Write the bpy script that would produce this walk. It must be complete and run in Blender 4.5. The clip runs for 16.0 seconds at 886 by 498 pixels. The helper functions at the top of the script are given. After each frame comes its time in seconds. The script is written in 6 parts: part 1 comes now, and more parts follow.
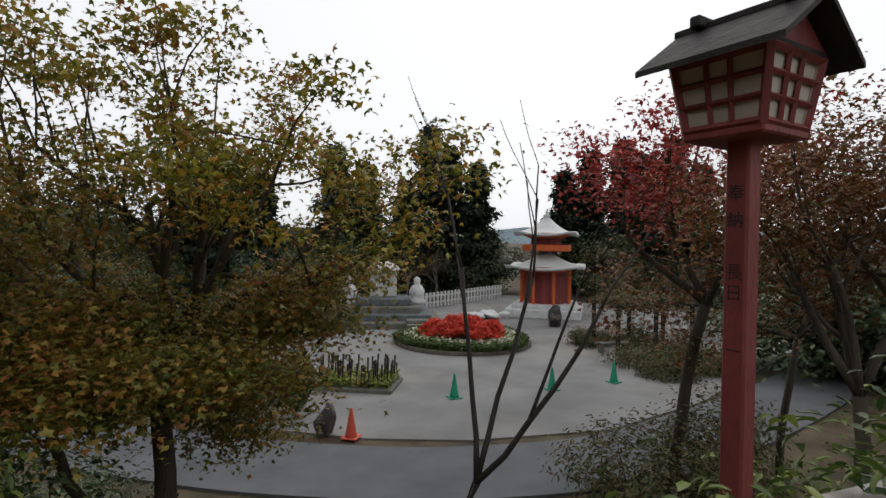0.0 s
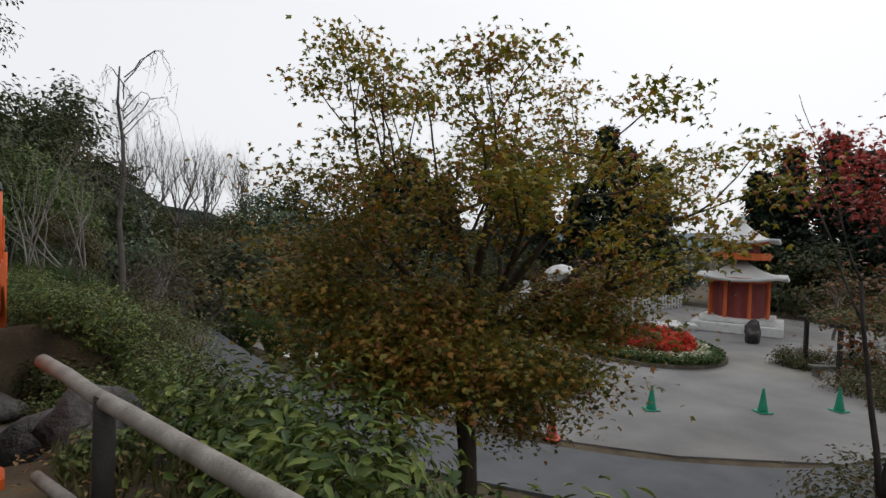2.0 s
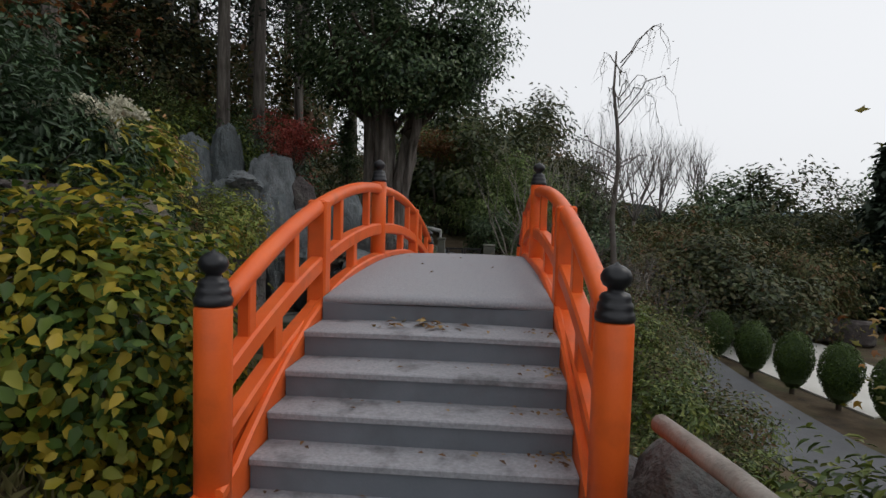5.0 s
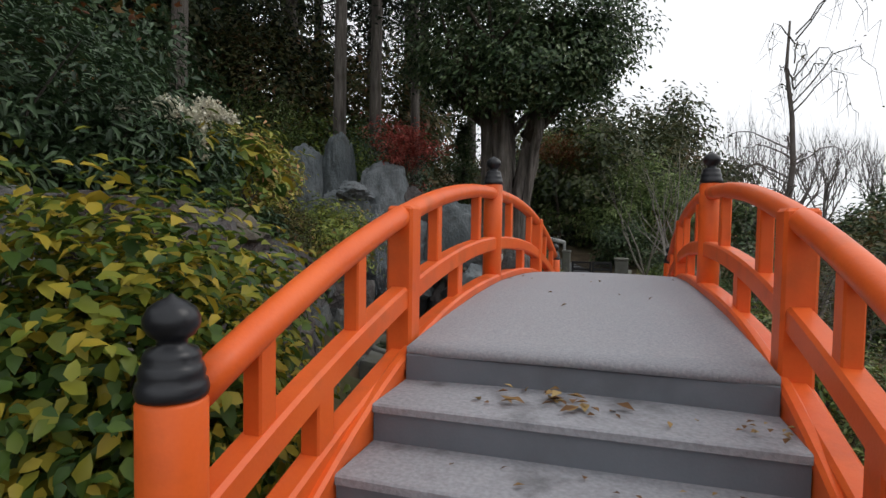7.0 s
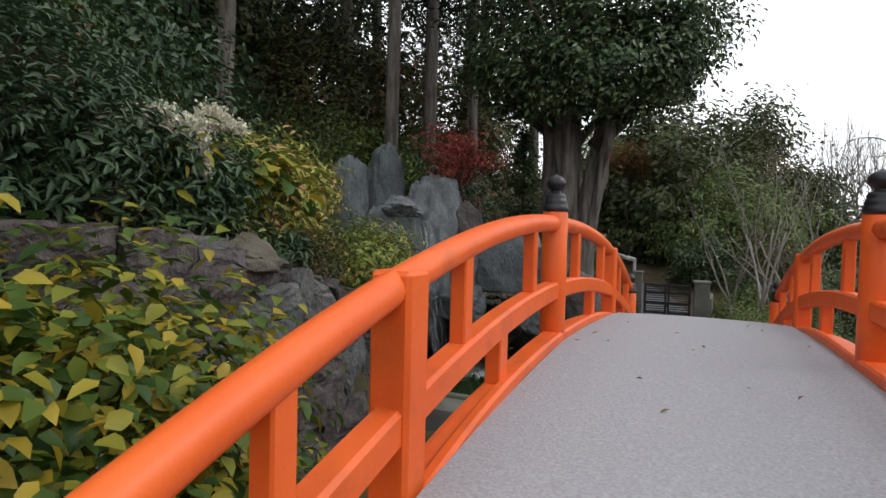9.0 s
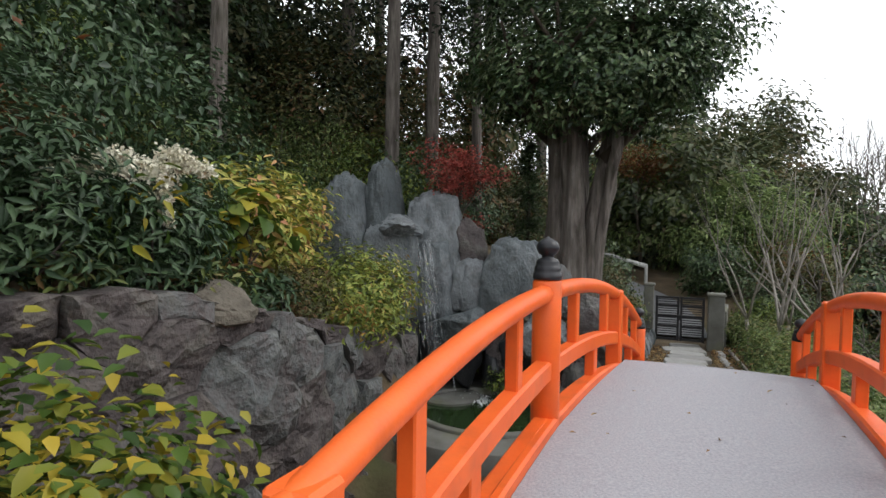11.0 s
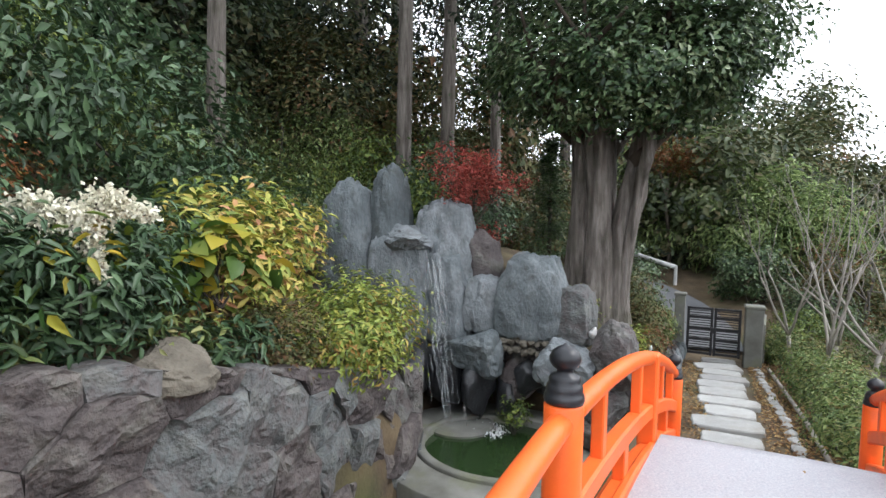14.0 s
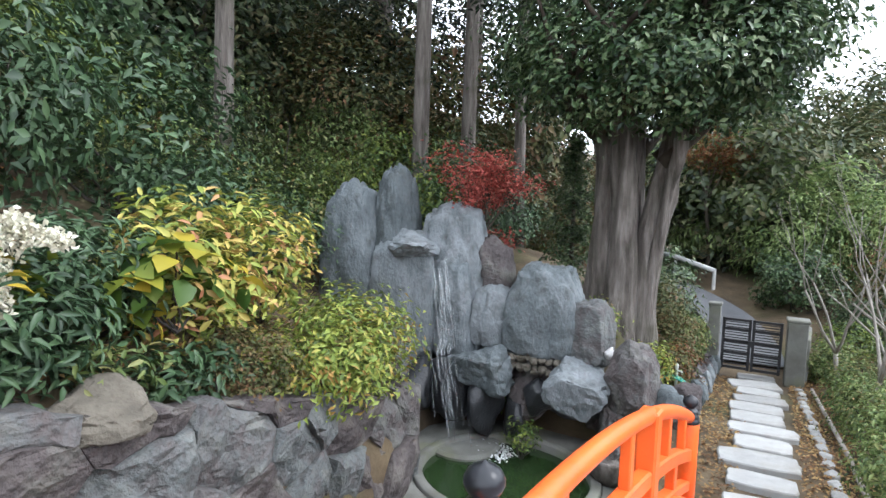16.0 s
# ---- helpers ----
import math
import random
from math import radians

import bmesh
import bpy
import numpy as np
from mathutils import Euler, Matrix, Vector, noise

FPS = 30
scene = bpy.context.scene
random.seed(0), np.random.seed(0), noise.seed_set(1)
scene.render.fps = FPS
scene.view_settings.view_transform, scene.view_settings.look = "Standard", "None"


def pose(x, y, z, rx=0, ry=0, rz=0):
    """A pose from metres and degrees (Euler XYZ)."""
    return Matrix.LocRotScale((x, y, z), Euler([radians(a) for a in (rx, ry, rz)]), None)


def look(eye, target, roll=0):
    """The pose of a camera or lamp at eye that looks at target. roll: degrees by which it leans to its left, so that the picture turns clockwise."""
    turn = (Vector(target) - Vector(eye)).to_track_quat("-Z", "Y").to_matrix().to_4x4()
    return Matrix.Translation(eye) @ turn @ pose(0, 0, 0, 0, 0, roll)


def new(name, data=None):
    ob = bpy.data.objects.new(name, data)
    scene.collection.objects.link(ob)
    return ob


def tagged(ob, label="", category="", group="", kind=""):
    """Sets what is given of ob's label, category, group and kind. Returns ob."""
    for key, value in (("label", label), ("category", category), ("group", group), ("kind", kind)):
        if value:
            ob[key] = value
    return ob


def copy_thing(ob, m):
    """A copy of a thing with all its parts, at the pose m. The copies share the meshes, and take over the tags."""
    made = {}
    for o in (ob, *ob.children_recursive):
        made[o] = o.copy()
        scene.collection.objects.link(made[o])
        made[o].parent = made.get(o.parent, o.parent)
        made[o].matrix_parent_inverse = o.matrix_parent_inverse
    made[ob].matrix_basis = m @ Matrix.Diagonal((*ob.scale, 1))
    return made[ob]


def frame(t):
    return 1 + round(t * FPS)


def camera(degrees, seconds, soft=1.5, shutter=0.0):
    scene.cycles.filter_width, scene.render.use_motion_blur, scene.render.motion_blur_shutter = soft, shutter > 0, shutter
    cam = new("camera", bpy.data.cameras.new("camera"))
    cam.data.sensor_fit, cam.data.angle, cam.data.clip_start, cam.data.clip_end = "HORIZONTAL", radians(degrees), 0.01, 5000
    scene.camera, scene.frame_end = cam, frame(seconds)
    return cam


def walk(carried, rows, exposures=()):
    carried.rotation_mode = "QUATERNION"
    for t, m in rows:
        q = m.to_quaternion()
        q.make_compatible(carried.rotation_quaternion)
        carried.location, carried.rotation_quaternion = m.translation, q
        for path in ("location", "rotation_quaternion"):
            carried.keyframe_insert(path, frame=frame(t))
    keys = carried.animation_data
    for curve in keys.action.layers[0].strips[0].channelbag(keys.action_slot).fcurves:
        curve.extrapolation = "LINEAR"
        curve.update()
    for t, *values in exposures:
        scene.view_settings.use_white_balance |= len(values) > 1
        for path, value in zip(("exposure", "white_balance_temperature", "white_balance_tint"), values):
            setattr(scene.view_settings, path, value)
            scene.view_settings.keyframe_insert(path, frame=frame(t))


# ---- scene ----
cam = camera(77.0, 16.0)
PATH = [
    (0, (1.85, -4.5, 1.427), (3.477, -3.337, 1.389), 0.8),
    (0.5, (1.47, -4.42, 1.431), (3.055, -3.2, 1.387), 0.7),
    (1, (1.15, -4.27, 1.434), (2.649, -2.946, 1.401), 0.6),
    (1.5, (0.96, -4.09, 1.435), (2.303, -2.608, 1.409), 0.8),
    (2, (0.83, -3.88, 1.435), (2.07, -2.311, 1.392), 2.0),
    (2.5, (0.735, -3.634, 1.437), (1.783, -1.933, 1.368), 2.8),
    (3, (0.664, -3.358, 1.448), (1.478, -1.534, 1.355), 3.2),
    (3.5, (0.586, -3.065, 1.454), (1.131, -1.144, 1.345), 2.3),
    (4, (0.434, -2.711, 1.449), (0.69, -0.73, 1.335), 1.9),
    (4.5, (0.328, -2.359, 1.446), (0.368, -0.363, 1.337), 1.6),
    (5, (0.279, -2.034, 1.43), (0.126, -0.044, 1.312), 1.5),
    (7.5, (0.079, -0.714, 1.435), (-0.588, 1.17, 1.361), 0.91),
    (8, (0.039, -0.489, 1.456), (-0.717, 1.361, 1.388), 1.1),
    (8.5, (-0.043, -0.171, 1.5), (-0.821, 1.669, 1.428), 1.3),
    (9, (-0.09, 0.067, 1.608), (-0.875, 1.905, 1.547), 1.41),
    (9.5, (-0.061, 0.192, 1.646), (-0.853, 2.027, 1.581), 1.33),
    (10, (-0.04, 0.284, 1.756), (-0.839, 2.116, 1.698), 1.36),
    (12.3, (-0.198, 0.826, 2.16), (-1.062, 2.626, 2.048), 0.6),
    (12.5, (-0.207, 0.873, 2.173), (-1.078, 2.67, 2.058), 1.0),
    (13, (-0.251, 1.0, 2.245), (-1.129, 2.792, 2.113), 1.3),
    (13.5, (-0.293, 1.155, 2.34), (-1.176, 2.945, 2.206), 1.2),
    (14, (-0.274, 1.284, 2.41), (-1.167, 3.068, 2.273), 1.0),
    (14.5, (-0.21, 1.42, 2.469), (-1.124, 3.193, 2.327), 1.0),
    (15, (-0.164, 1.515, 2.54), (-1.114, 3.269, 2.396), 1.2),
    (15.5, (-0.151, 1.681, 2.582), (-1.126, 3.419, 2.418), 1.4),
    (16, (-0.15, 1.957, 2.622), (-1.162, 3.673, 2.445), 1.6),
]
walk(cam, [(t, look(eye, target, roll)) for t, eye, target, roll in PATH],
     exposures=[(0, -0.82, 6500, 10), (4, -0.92, 6500, 10), (5, -0.92, 6500, 10), (7.5, -0.45, 6500, 10), (8.5, -0.3, 6500, 10), (10, -0.2, 6500, 10), (12.5, 0.48, 6450, 10), (14, 0.87, 6200, 10), (16, 1.18, 5950, 10)])

# ---- world, sun ----
wd = bpy.data.worlds.new("overcast_sky")
scene.world = wd
wd.use_nodes = True
wn = wd.node_tree
sky = wn.nodes.new("ShaderNodeTexSky")
sky.sky_type = "NISHITA"
sky.sun_disc = False
sky.sun_elevation, sky.sun_rotation = radians(48), radians(70)
sky.air_density, sky.dust_density, sky.ozone_density = 1.0, 4.0, 1.0
grey = wn.nodes.new("ShaderNodeHueSaturation")
grey.inputs["Saturation"].default_value = 0.22
flat = wn.nodes.new("ShaderNodeMixRGB")
flat.inputs["Fac"].default_value = 0.75
flat.inputs["Color2"].default_value = (13.6, 13.9, 14.4, 1)
wn.links.new(sky.outputs[0], grey.inputs["Color"])
wn.links.new(grey.outputs[0], flat.inputs["Color1"])
wn.links.new(flat.outputs[0], wn.nodes["Background"].inputs["Color"])
wn.nodes["Background"].inputs["Strength"].default_value = 0.14

sun = new("sun", bpy.data.lights.new("sun", "SUN"))
sun.data.energy, sun.data.angle, sun.data.color = 0.9, radians(25), (1.0, 0.96, 0.9)
sun.matrix_world = look((0, 0, 0), (-math.cos(radians(48)) * math.sin(radians(70)), -math.cos(radians(48)) * math.cos(radians(70)), -math.sin(radians(48))))

rng = np.random.default_rng(7)


# ---- materials ----
def ramp_node(nt, colors, spots=None):
    r = nt.nodes.new("ShaderNodeValToRGB")
    e = r.color_ramp.elements
    n = len(colors)
    for k, c in enumerate(colors):
        p = k / max(1, n - 1) if spots is None else spots[k]
        el = e[k] if k < 2 else e.new(p)
        el.position = p
        el.color = (*c, 1)
    return r


def surface(name, colors, rough=0.8, scale=6.0, bump=0.3, fine=60.0, vary="", metal=0.0, spots=None, stretch=None, dirt=None, dirt_scale=1.5, dirt_amount=0.5, coat=0.0, relief=0.03):
    """A surface with two scales of variation, and its relief."""
    m = bpy.data.materials.new(name)
    m.use_nodes = True
    nt = m.node_tree
    b = nt.nodes["Principled BSDF"]
    tc = nt.nodes.new("ShaderNodeTexCoord")
    src = tc.outputs["Object"]
    if stretch:
        mp = nt.nodes.new("ShaderNodeMapping")
        mp.inputs["Scale"].default_value = stretch
        nt.links.new(src, mp.inputs["Vector"])
        src = mp.outputs[0]
    n1 = nt.nodes.new("ShaderNodeTexNoise")
    n1.inputs["Scale"].default_value, n1.inputs["Detail"].default_value = scale, 6
    n2 = nt.nodes.new("ShaderNodeTexNoise")
    n2.inputs["Scale"].default_value, n2.inputs["Detail"].default_value = fine, 3
    for n in (n1, n2):
        nt.links.new(src, n.inputs["Vector"])
    mixv = nt.nodes.new("ShaderNodeMath")
    mixv.operation = "MULTIPLY_ADD"
    mixv.inputs[1].default_value = 0.35
    nt.links.new(n2.outputs["Fac"], mixv.inputs[0])
    sub = nt.nodes.new("ShaderNodeMath")
    sub.operation = "MULTIPLY_ADD"
    sub.inputs[1].default_value, sub.inputs[2].default_value = 1.5, -0.43
    nt.links.new(n1.outputs["Fac"], sub.inputs[0])
    last = sub.outputs[0]
    if vary:
        info = nt.nodes.new("ShaderNodeObjectInfo" if vary == "object" else "ShaderNodeNewGeometry")
        out = info.outputs["Random" if vary == "object" else "Random Per Island"]
        mm = nt.nodes.new("ShaderNodeMix")
        mm.inputs["Factor"].default_value = 0.46 if vary == "object" else 0.8
        nt.links.new(last, mm.inputs["A"])
        nt.links.new(out, mm.inputs["B"])
        last = mm.outputs["Result"]
    nt.links.new(last, mixv.inputs[2])
    add = nt.nodes.new("ShaderNodeMath")
    add.operation = "SUBTRACT"
    add.inputs[1].default_value = 0.17
    nt.links.new(mixv.outputs[0], add.inputs[0])
    r = ramp_node(nt, colors, spots)
    nt.links.new(add.outputs[0], r.inputs["Fac"])
    col = r.outputs["Color"]
    if dirt:
        n3 = nt.nodes.new("ShaderNodeTexNoise")
        n3.inputs["Scale"].default_value, n3.inputs["Detail"].default_value = dirt_scale, 8
        nt.links.new(tc.outputs["Object"], n3.inputs["Vector"])
        rr = nt.nodes.new("ShaderNodeMapRange")
        rr.inputs[1].default_value, rr.inputs[2].default_value, rr.inputs[4].default_value = 0.52, 0.72, dirt_amount
        nt.links.new(n3.outputs["Fac"], rr.inputs[0])
        mx = nt.nodes.new("ShaderNodeMixRGB")
        mx.inputs["Color2"].default_value = (*dirt, 1)
        nt.links.new(rr.outputs[0], mx.inputs["Fac"])
        nt.links.new(col, mx.inputs["Color1"])
        col = mx.outputs[0]
    nt.links.new(col, b.inputs["Base Color"])
    b.inputs["Roughness"].default_value, b.inputs["Metallic"].default_value = rough, metal
    b.inputs["Coat Weight"].default_value = coat
    b.inputs["Specular IOR Level"].default_value = 0.35
    bp = nt.nodes.new("ShaderNodeBump")
    bp.inputs["Strength"].default_value, bp.inputs["Distance"].default_value = bump, relief
    nt.links.new(mixv.outputs[0], bp.inputs["Height"])
    nt.links.new(bp.outputs[0], b.inputs["Normal"])
    return m


def leafy(name, colors, rough=0.5, through_light=0.25, spots=None):
    """Leaves: each blade takes its own shade, and lets some light through."""
    m = bpy.data.materials.new(name)
    m.use_nodes = True
    nt = m.node_tree
    b = nt.nodes["Principled BSDF"]
    g = nt.nodes.new("ShaderNodeNewGeometry")
    tc = nt.nodes.new("ShaderNodeTexCoord")
    n1 = nt.nodes.new("ShaderNodeTexNoise")
    n1.inputs["Scale"].default_value = 1.3
    nt.links.new(tc.outputs["Object"], n1.inputs["Vector"])
    mm = nt.nodes.new("ShaderNodeMath")
    mm.operation = "MULTIPLY_ADD"
    mm.inputs[1].default_value, mm.inputs[2].default_value = 1.1, -0.55
    nt.links.new(n1.outputs["Fac"], mm.inputs[0])
    ad = nt.nodes.new("ShaderNodeMath")
    nt.links.new(mm.outputs[0], ad.inputs[0])
    nt.links.new(g.outputs["Random Per Island"], ad.inputs[1])
    r = ramp_node(nt, colors, spots)
    nt.links.new(ad.outputs[0], r.inputs["Fac"])
    nt.links.new(r.outputs["Color"], b.inputs["Base Color"])
    b.inputs["Roughness"].default_value = rough
    b.inputs["Specular IOR Level"].default_value = 0.3
    t = nt.nodes.new("ShaderNodeBsdfTranslucent")
    nt.links.new(r.outputs["Color"], t.inputs["Color"])
    mix = nt.nodes.new("ShaderNodeMixShader")
    mix.inputs["Fac"].default_value = through_light
    nt.links.new(b.outputs[0], mix.inputs[1])
    nt.links.new(t.outputs[0], mix.inputs[2])
    nt.links.new(mix.outputs[0], nt.nodes["Material Output"].inputs["Surface"])
    return m


M_ORANGE = surface("orange_paint", [(0.72, 0.105, 0.016), (0.80, 0.135, 0.022), (0.84, 0.16, 0.03)], 0.42, 3, 0.06, 90, dirt=(0.30, 0.07, 0.02), dirt_scale=5, dirt_amount=0.35)
M_BLACKCAP = surface("black_enamel", [(0.012, 0.013, 0.016), (0.03, 0.031, 0.036)], 0.32, 8, 0.05, 80)
M_DECK = surface("grey_deck_coating", [(0.25, 0.255, 0.28), (0.34, 0.345, 0.37), (0.43, 0.435, 0.46)], 0.8, 90, 0.35, 340, dirt=(0.30, 0.30, 0.31), dirt_scale=1.6, dirt_amount=0.3, relief=0.008)
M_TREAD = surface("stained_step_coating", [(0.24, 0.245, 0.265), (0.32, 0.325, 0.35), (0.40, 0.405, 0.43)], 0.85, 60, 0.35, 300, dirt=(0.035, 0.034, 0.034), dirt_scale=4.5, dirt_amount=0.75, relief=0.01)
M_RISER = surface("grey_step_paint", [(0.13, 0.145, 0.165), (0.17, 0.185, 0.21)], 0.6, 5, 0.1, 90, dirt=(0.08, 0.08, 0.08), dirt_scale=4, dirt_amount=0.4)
M_SOIL = surface("leaf_litter_soil", [(0.035, 0.026, 0.017), (0.08, 0.058, 0.034), (0.13, 0.10, 0.06), (0.085, 0.09, 0.035)], 0.95, 1.6, 0.9, 22, dirt=(0.05, 0.07, 0.018), dirt_scale=0.6, dirt_amount=0.6)
M_GRAVEL = surface("pale_gravel", [(0.15, 0.147, 0.145), (0.22, 0.215, 0.21), (0.29, 0.285, 0.275)], 0.95, 0.5, 0.5, 28, dirt=(0.31, 0.29, 0.24), dirt_scale=0.22, dirt_amount=0.7)
M_SAND = surface("white_sand", [(0.55, 0.54, 0.50), (0.66, 0.65, 0.61)], 0.95, 1, 0.3, 30)
M_ASPHALT = surface("worn_asphalt", [(0.085, 0.088, 0.095), (0.12, 0.124, 0.132), (0.16, 0.164, 0.172)], 0.9, 0.9, 0.35, 70, dirt=(0.10, 0.10, 0.10), dirt_scale=0.8)
M_ROCK = surface("garden_rock", [(0.026, 0.022, 0.022), (0.058, 0.049, 0.049), (0.092, 0.079, 0.077), (0.105, 0.11, 0.11), (0.125, 0.15, 0.155), (0.22, 0.205, 0.18)], 0.85, 4.5, 1.0, 24, vary="object", dirt=(0.17, 0.155, 0.13), dirt_scale=4.5, dirt_amount=0.55, relief=0.08)
M_ROCKPALE = surface("pale_blue_rock", [(0.05, 0.06, 0.064), (0.12, 0.138, 0.145), (0.22, 0.238, 0.25), (0.40, 0.41, 0.42)], 0.8, 4.0, 0.9, 26, vary="object", stretch=(1.1, 1.1, 0.65), dirt=(0.06, 0.065, 0.06), dirt_scale=5, dirt_amount=0.7, relief=0.08)
M_ROCKTAN = surface("tan_weathered_rock", [(0.07, 0.062, 0.05), (0.14, 0.125, 0.10), (0.22, 0.20, 0.165)], 0.9, 4, 0.8, 36, dirt=(0.09, 0.08, 0.065), dirt_scale=6, dirt_amount=0.6, relief=0.05)
M_ROCKWET = surface("wet_black_rock", [(0.012, 0.012, 0.014), (0.03, 0.032, 0.035), (0.06, 0.062, 0.065)], 0.3, 4, 0.8, 30, vary="object")
M_MORTAR = surface("earth_and_mortar", [(0.06, 0.05, 0.04), (0.13, 0.11, 0.09), (0.24, 0.22, 0.19)], 0.95, 5, 0.8, 40)
M_SLAB = surface("granite_slab", [(0.22, 0.22, 0.215), (0.33, 0.33, 0.32), (0.44, 0.44, 0.43)], 0.85, 7, 0.5, 120, vary="object", dirt=(0.20, 0.18, 0.15), dirt_scale=4, dirt_amount=0.5)
M_CONC = surface("mossy_concrete", [(0.10, 0.10, 0.085), (0.165, 0.165, 0.15), (0.24, 0.24, 0.22)], 0.9, 3, 0.4, 60, dirt=(0.12, 0.13, 0.06), dirt_scale=2, dirt_amount=0.6)
M_BARK = surface("brown_bark", [(0.035, 0.027, 0.02), (0.075, 0.06, 0.046), (0.13, 0.11, 0.09)], 0.95, 5, 0.9, 40, stretch=(1, 1, 0.2))
M_BARKPALE = surface("grey_bark", [(0.05, 0.042, 0.036), (0.14, 0.122, 0.108), (0.25, 0.225, 0.205), (0.34, 0.31, 0.285)], 0.95, 7, 1.0, 40, stretch=(1.4, 1.4, 0.16), dirt=(0.05, 0.05, 0.03), dirt_scale=2.5, relief=0.06)
M_TWIG = surface("grey_twig", [(0.10, 0.088, 0.08), (0.19, 0.17, 0.155)], 0.95, 9, 0.4, 60)
M_PALETWIG = surface("pale_bare_stem", [(0.22, 0.20, 0.175), (0.36, 0.335, 0.30)], 0.9, 9, 0.4, 60)
M_DARKTWIG = surface("dark_twig", [(0.03, 0.025, 0.022), (0.07, 0.06, 0.052)], 0.95, 9, 0.4, 60)
M_LOG = surface("weathered_log", [(0.20, 0.18, 0.16), (0.33, 0.30, 0.27), (0.44, 0.41, 0.38)], 0.9, 6, 0.5, 50, stretch=(1, 1, 0.25), dirt=(0.12, 0.10, 0.08), dirt_scale=5)
M_REDWOOD = surface("red_painted_wood", [(0.16, 0.032, 0.03), (0.235, 0.05, 0.045), (0.29, 0.07, 0.06)], 0.65, 4, 0.3, 60, stretch=(1, 1, 0.3), dirt=(0.09, 0.03, 0.03), dirt_scale=6)
M_DARKWOOD = surface("dark_roof_wood", [(0.02, 0.017, 0.016), (0.05, 0.042, 0.04)], 0.8, 6, 0.4, 60)
M_PAPER = surface("aged_paper_pane", [(0.42, 0.38, 0.32), (0.55, 0.51, 0.44)], 0.6, 3, 0.05, 40)
M_BLACKMETAL = surface("black_gate_paint", [(0.012, 0.012, 0.014), (0.028, 0.028, 0.03)], 0.45, 8, 0.1, 60)
M_WHITE = surface("white_stone", [(0.50, 0.50, 0.49), (0.68, 0.68, 0.67)], 0.8, 3, 0.2, 50, dirt=(0.3, 0.3, 0.28), dirt_scale=2)
M_ROOF = surface("pale_copper_roof", [(0.46, 0.47, 0.46), (0.58, 0.59, 0.58)], 0.6, 2, 0.2, 30)
M_VERMIL = surface("vermilion_timber", [(0.50, 0.10, 0.025), (0.62, 0.14, 0.035)], 0.6, 2, 0.1, 40)
M_CONEGREEN = surface("green_plastic", [(0.012, 0.22, 0.13), (0.02, 0.30, 0.18)], 0.45, 3, 0.05, 40)
M_CONERED = surface("faded_red_plastic", [(0.50, 0.07, 0.04), (0.62, 0.11, 0.06)], 0.5, 3, 0.05, 40)
M_HOSE = surface("green_hose", [(0.02, 0.20, 0.15), (0.04, 0.30, 0.23)], 0.45, 5, 0.05, 40)
M_HILL = surface("far_wooded_hill", [(0.022, 0.032, 0.03), (0.04, 0.052, 0.048), (0.06, 0.07, 0.064)], 1.0, 0.06, 0.2, 0.5)
# distance haze is put into this pale blue colour
M_FARHILL = surface("haze_tinted_ridge", [(0.20, 0.26, 0.28), (0.24, 0.30, 0.32)], 1.0, 0.01, 0.1, 0.1)

L_MAPLE = leafy("turning_maple_leaves", [(0.07, 0.085, 0.013), (0.19, 0.19, 0.022), (0.34, 0.28, 0.03), (0.38, 0.19, 0.025), (0.24, 0.08, 0.025)], spots=[0.0, 0.35, 0.62, 0.85, 1.0], through_light=0.3)
L_MAPLELOW = leafy("bronze_maple_leaves", [(0.06, 0.075, 0.014), (0.14, 0.14, 0.02), (0.23, 0.17, 0.026), (0.30, 0.15, 0.025), (0.20, 0.07, 0.02)], spots=[0.0, 0.3, 0.6, 0.85, 1.0], through_light=0.3)
L_RED = leafy("red_maple_leaves", [(0.18, 0.02, 0.018), (0.34, 0.045, 0.035), (0.46, 0.09, 0.06)], through_light=0.3)
L_CORAL = leafy("coral_maple_leaves", [(0.20, 0.035, 0.03), (0.36, 0.075, 0.06), (0.50, 0.15, 0.11)], through_light=0.35)
L_RUST = leafy("rust_leaves", [(0.09, 0.035, 0.015), (0.17, 0.06, 0.02), (0.22, 0.10, 0.03), (0.09, 0.09, 0.02)], through_light=0.3)
L_GREEN = leafy("glossy_green_leaves", [(0.035, 0.065, 0.016), (0.075, 0.12, 0.026), (0.15, 0.20, 0.04), (0.22, 0.25, 0.05)], 0.4)
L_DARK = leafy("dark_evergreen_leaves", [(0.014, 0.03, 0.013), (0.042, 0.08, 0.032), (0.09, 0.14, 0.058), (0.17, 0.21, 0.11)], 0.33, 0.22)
L_RHODO = leafy("blue_green_leaves", [(0.022, 0.045, 0.022), (0.045, 0.085, 0.038), (0.085, 0.14, 0.065)], 0.38, 0.15)
L_AZALEA = leafy("fresh_azalea_leaves", [(0.07, 0.10, 0.024), (0.14, 0.20, 0.035), (0.25, 0.30, 0.055), (0.36, 0.35, 0.08), (0.36, 0.22, 0.06)], 0.45, spots=[0.0, 0.3, 0.65, 0.9, 1.0])
L_YELLOW = leafy("yellowing_vine_leaves", [(0.03, 0.07, 0.015), (0.08, 0.14, 0.022), (0.23, 0.24, 0.03), (0.43, 0.32, 0.035)], 0.45, spots=[0.0, 0.36, 0.64, 0.92], through_light=0.3)
L_PIERIS = leafy("yellow_and_coral_leaves", [(0.10, 0.15, 0.03), (0.22, 0.27, 0.05), (0.36, 0.36, 0.08), (0.46, 0.38, 0.10), (0.42, 0.20, 0.11)], 0.45, through_light=0.25)
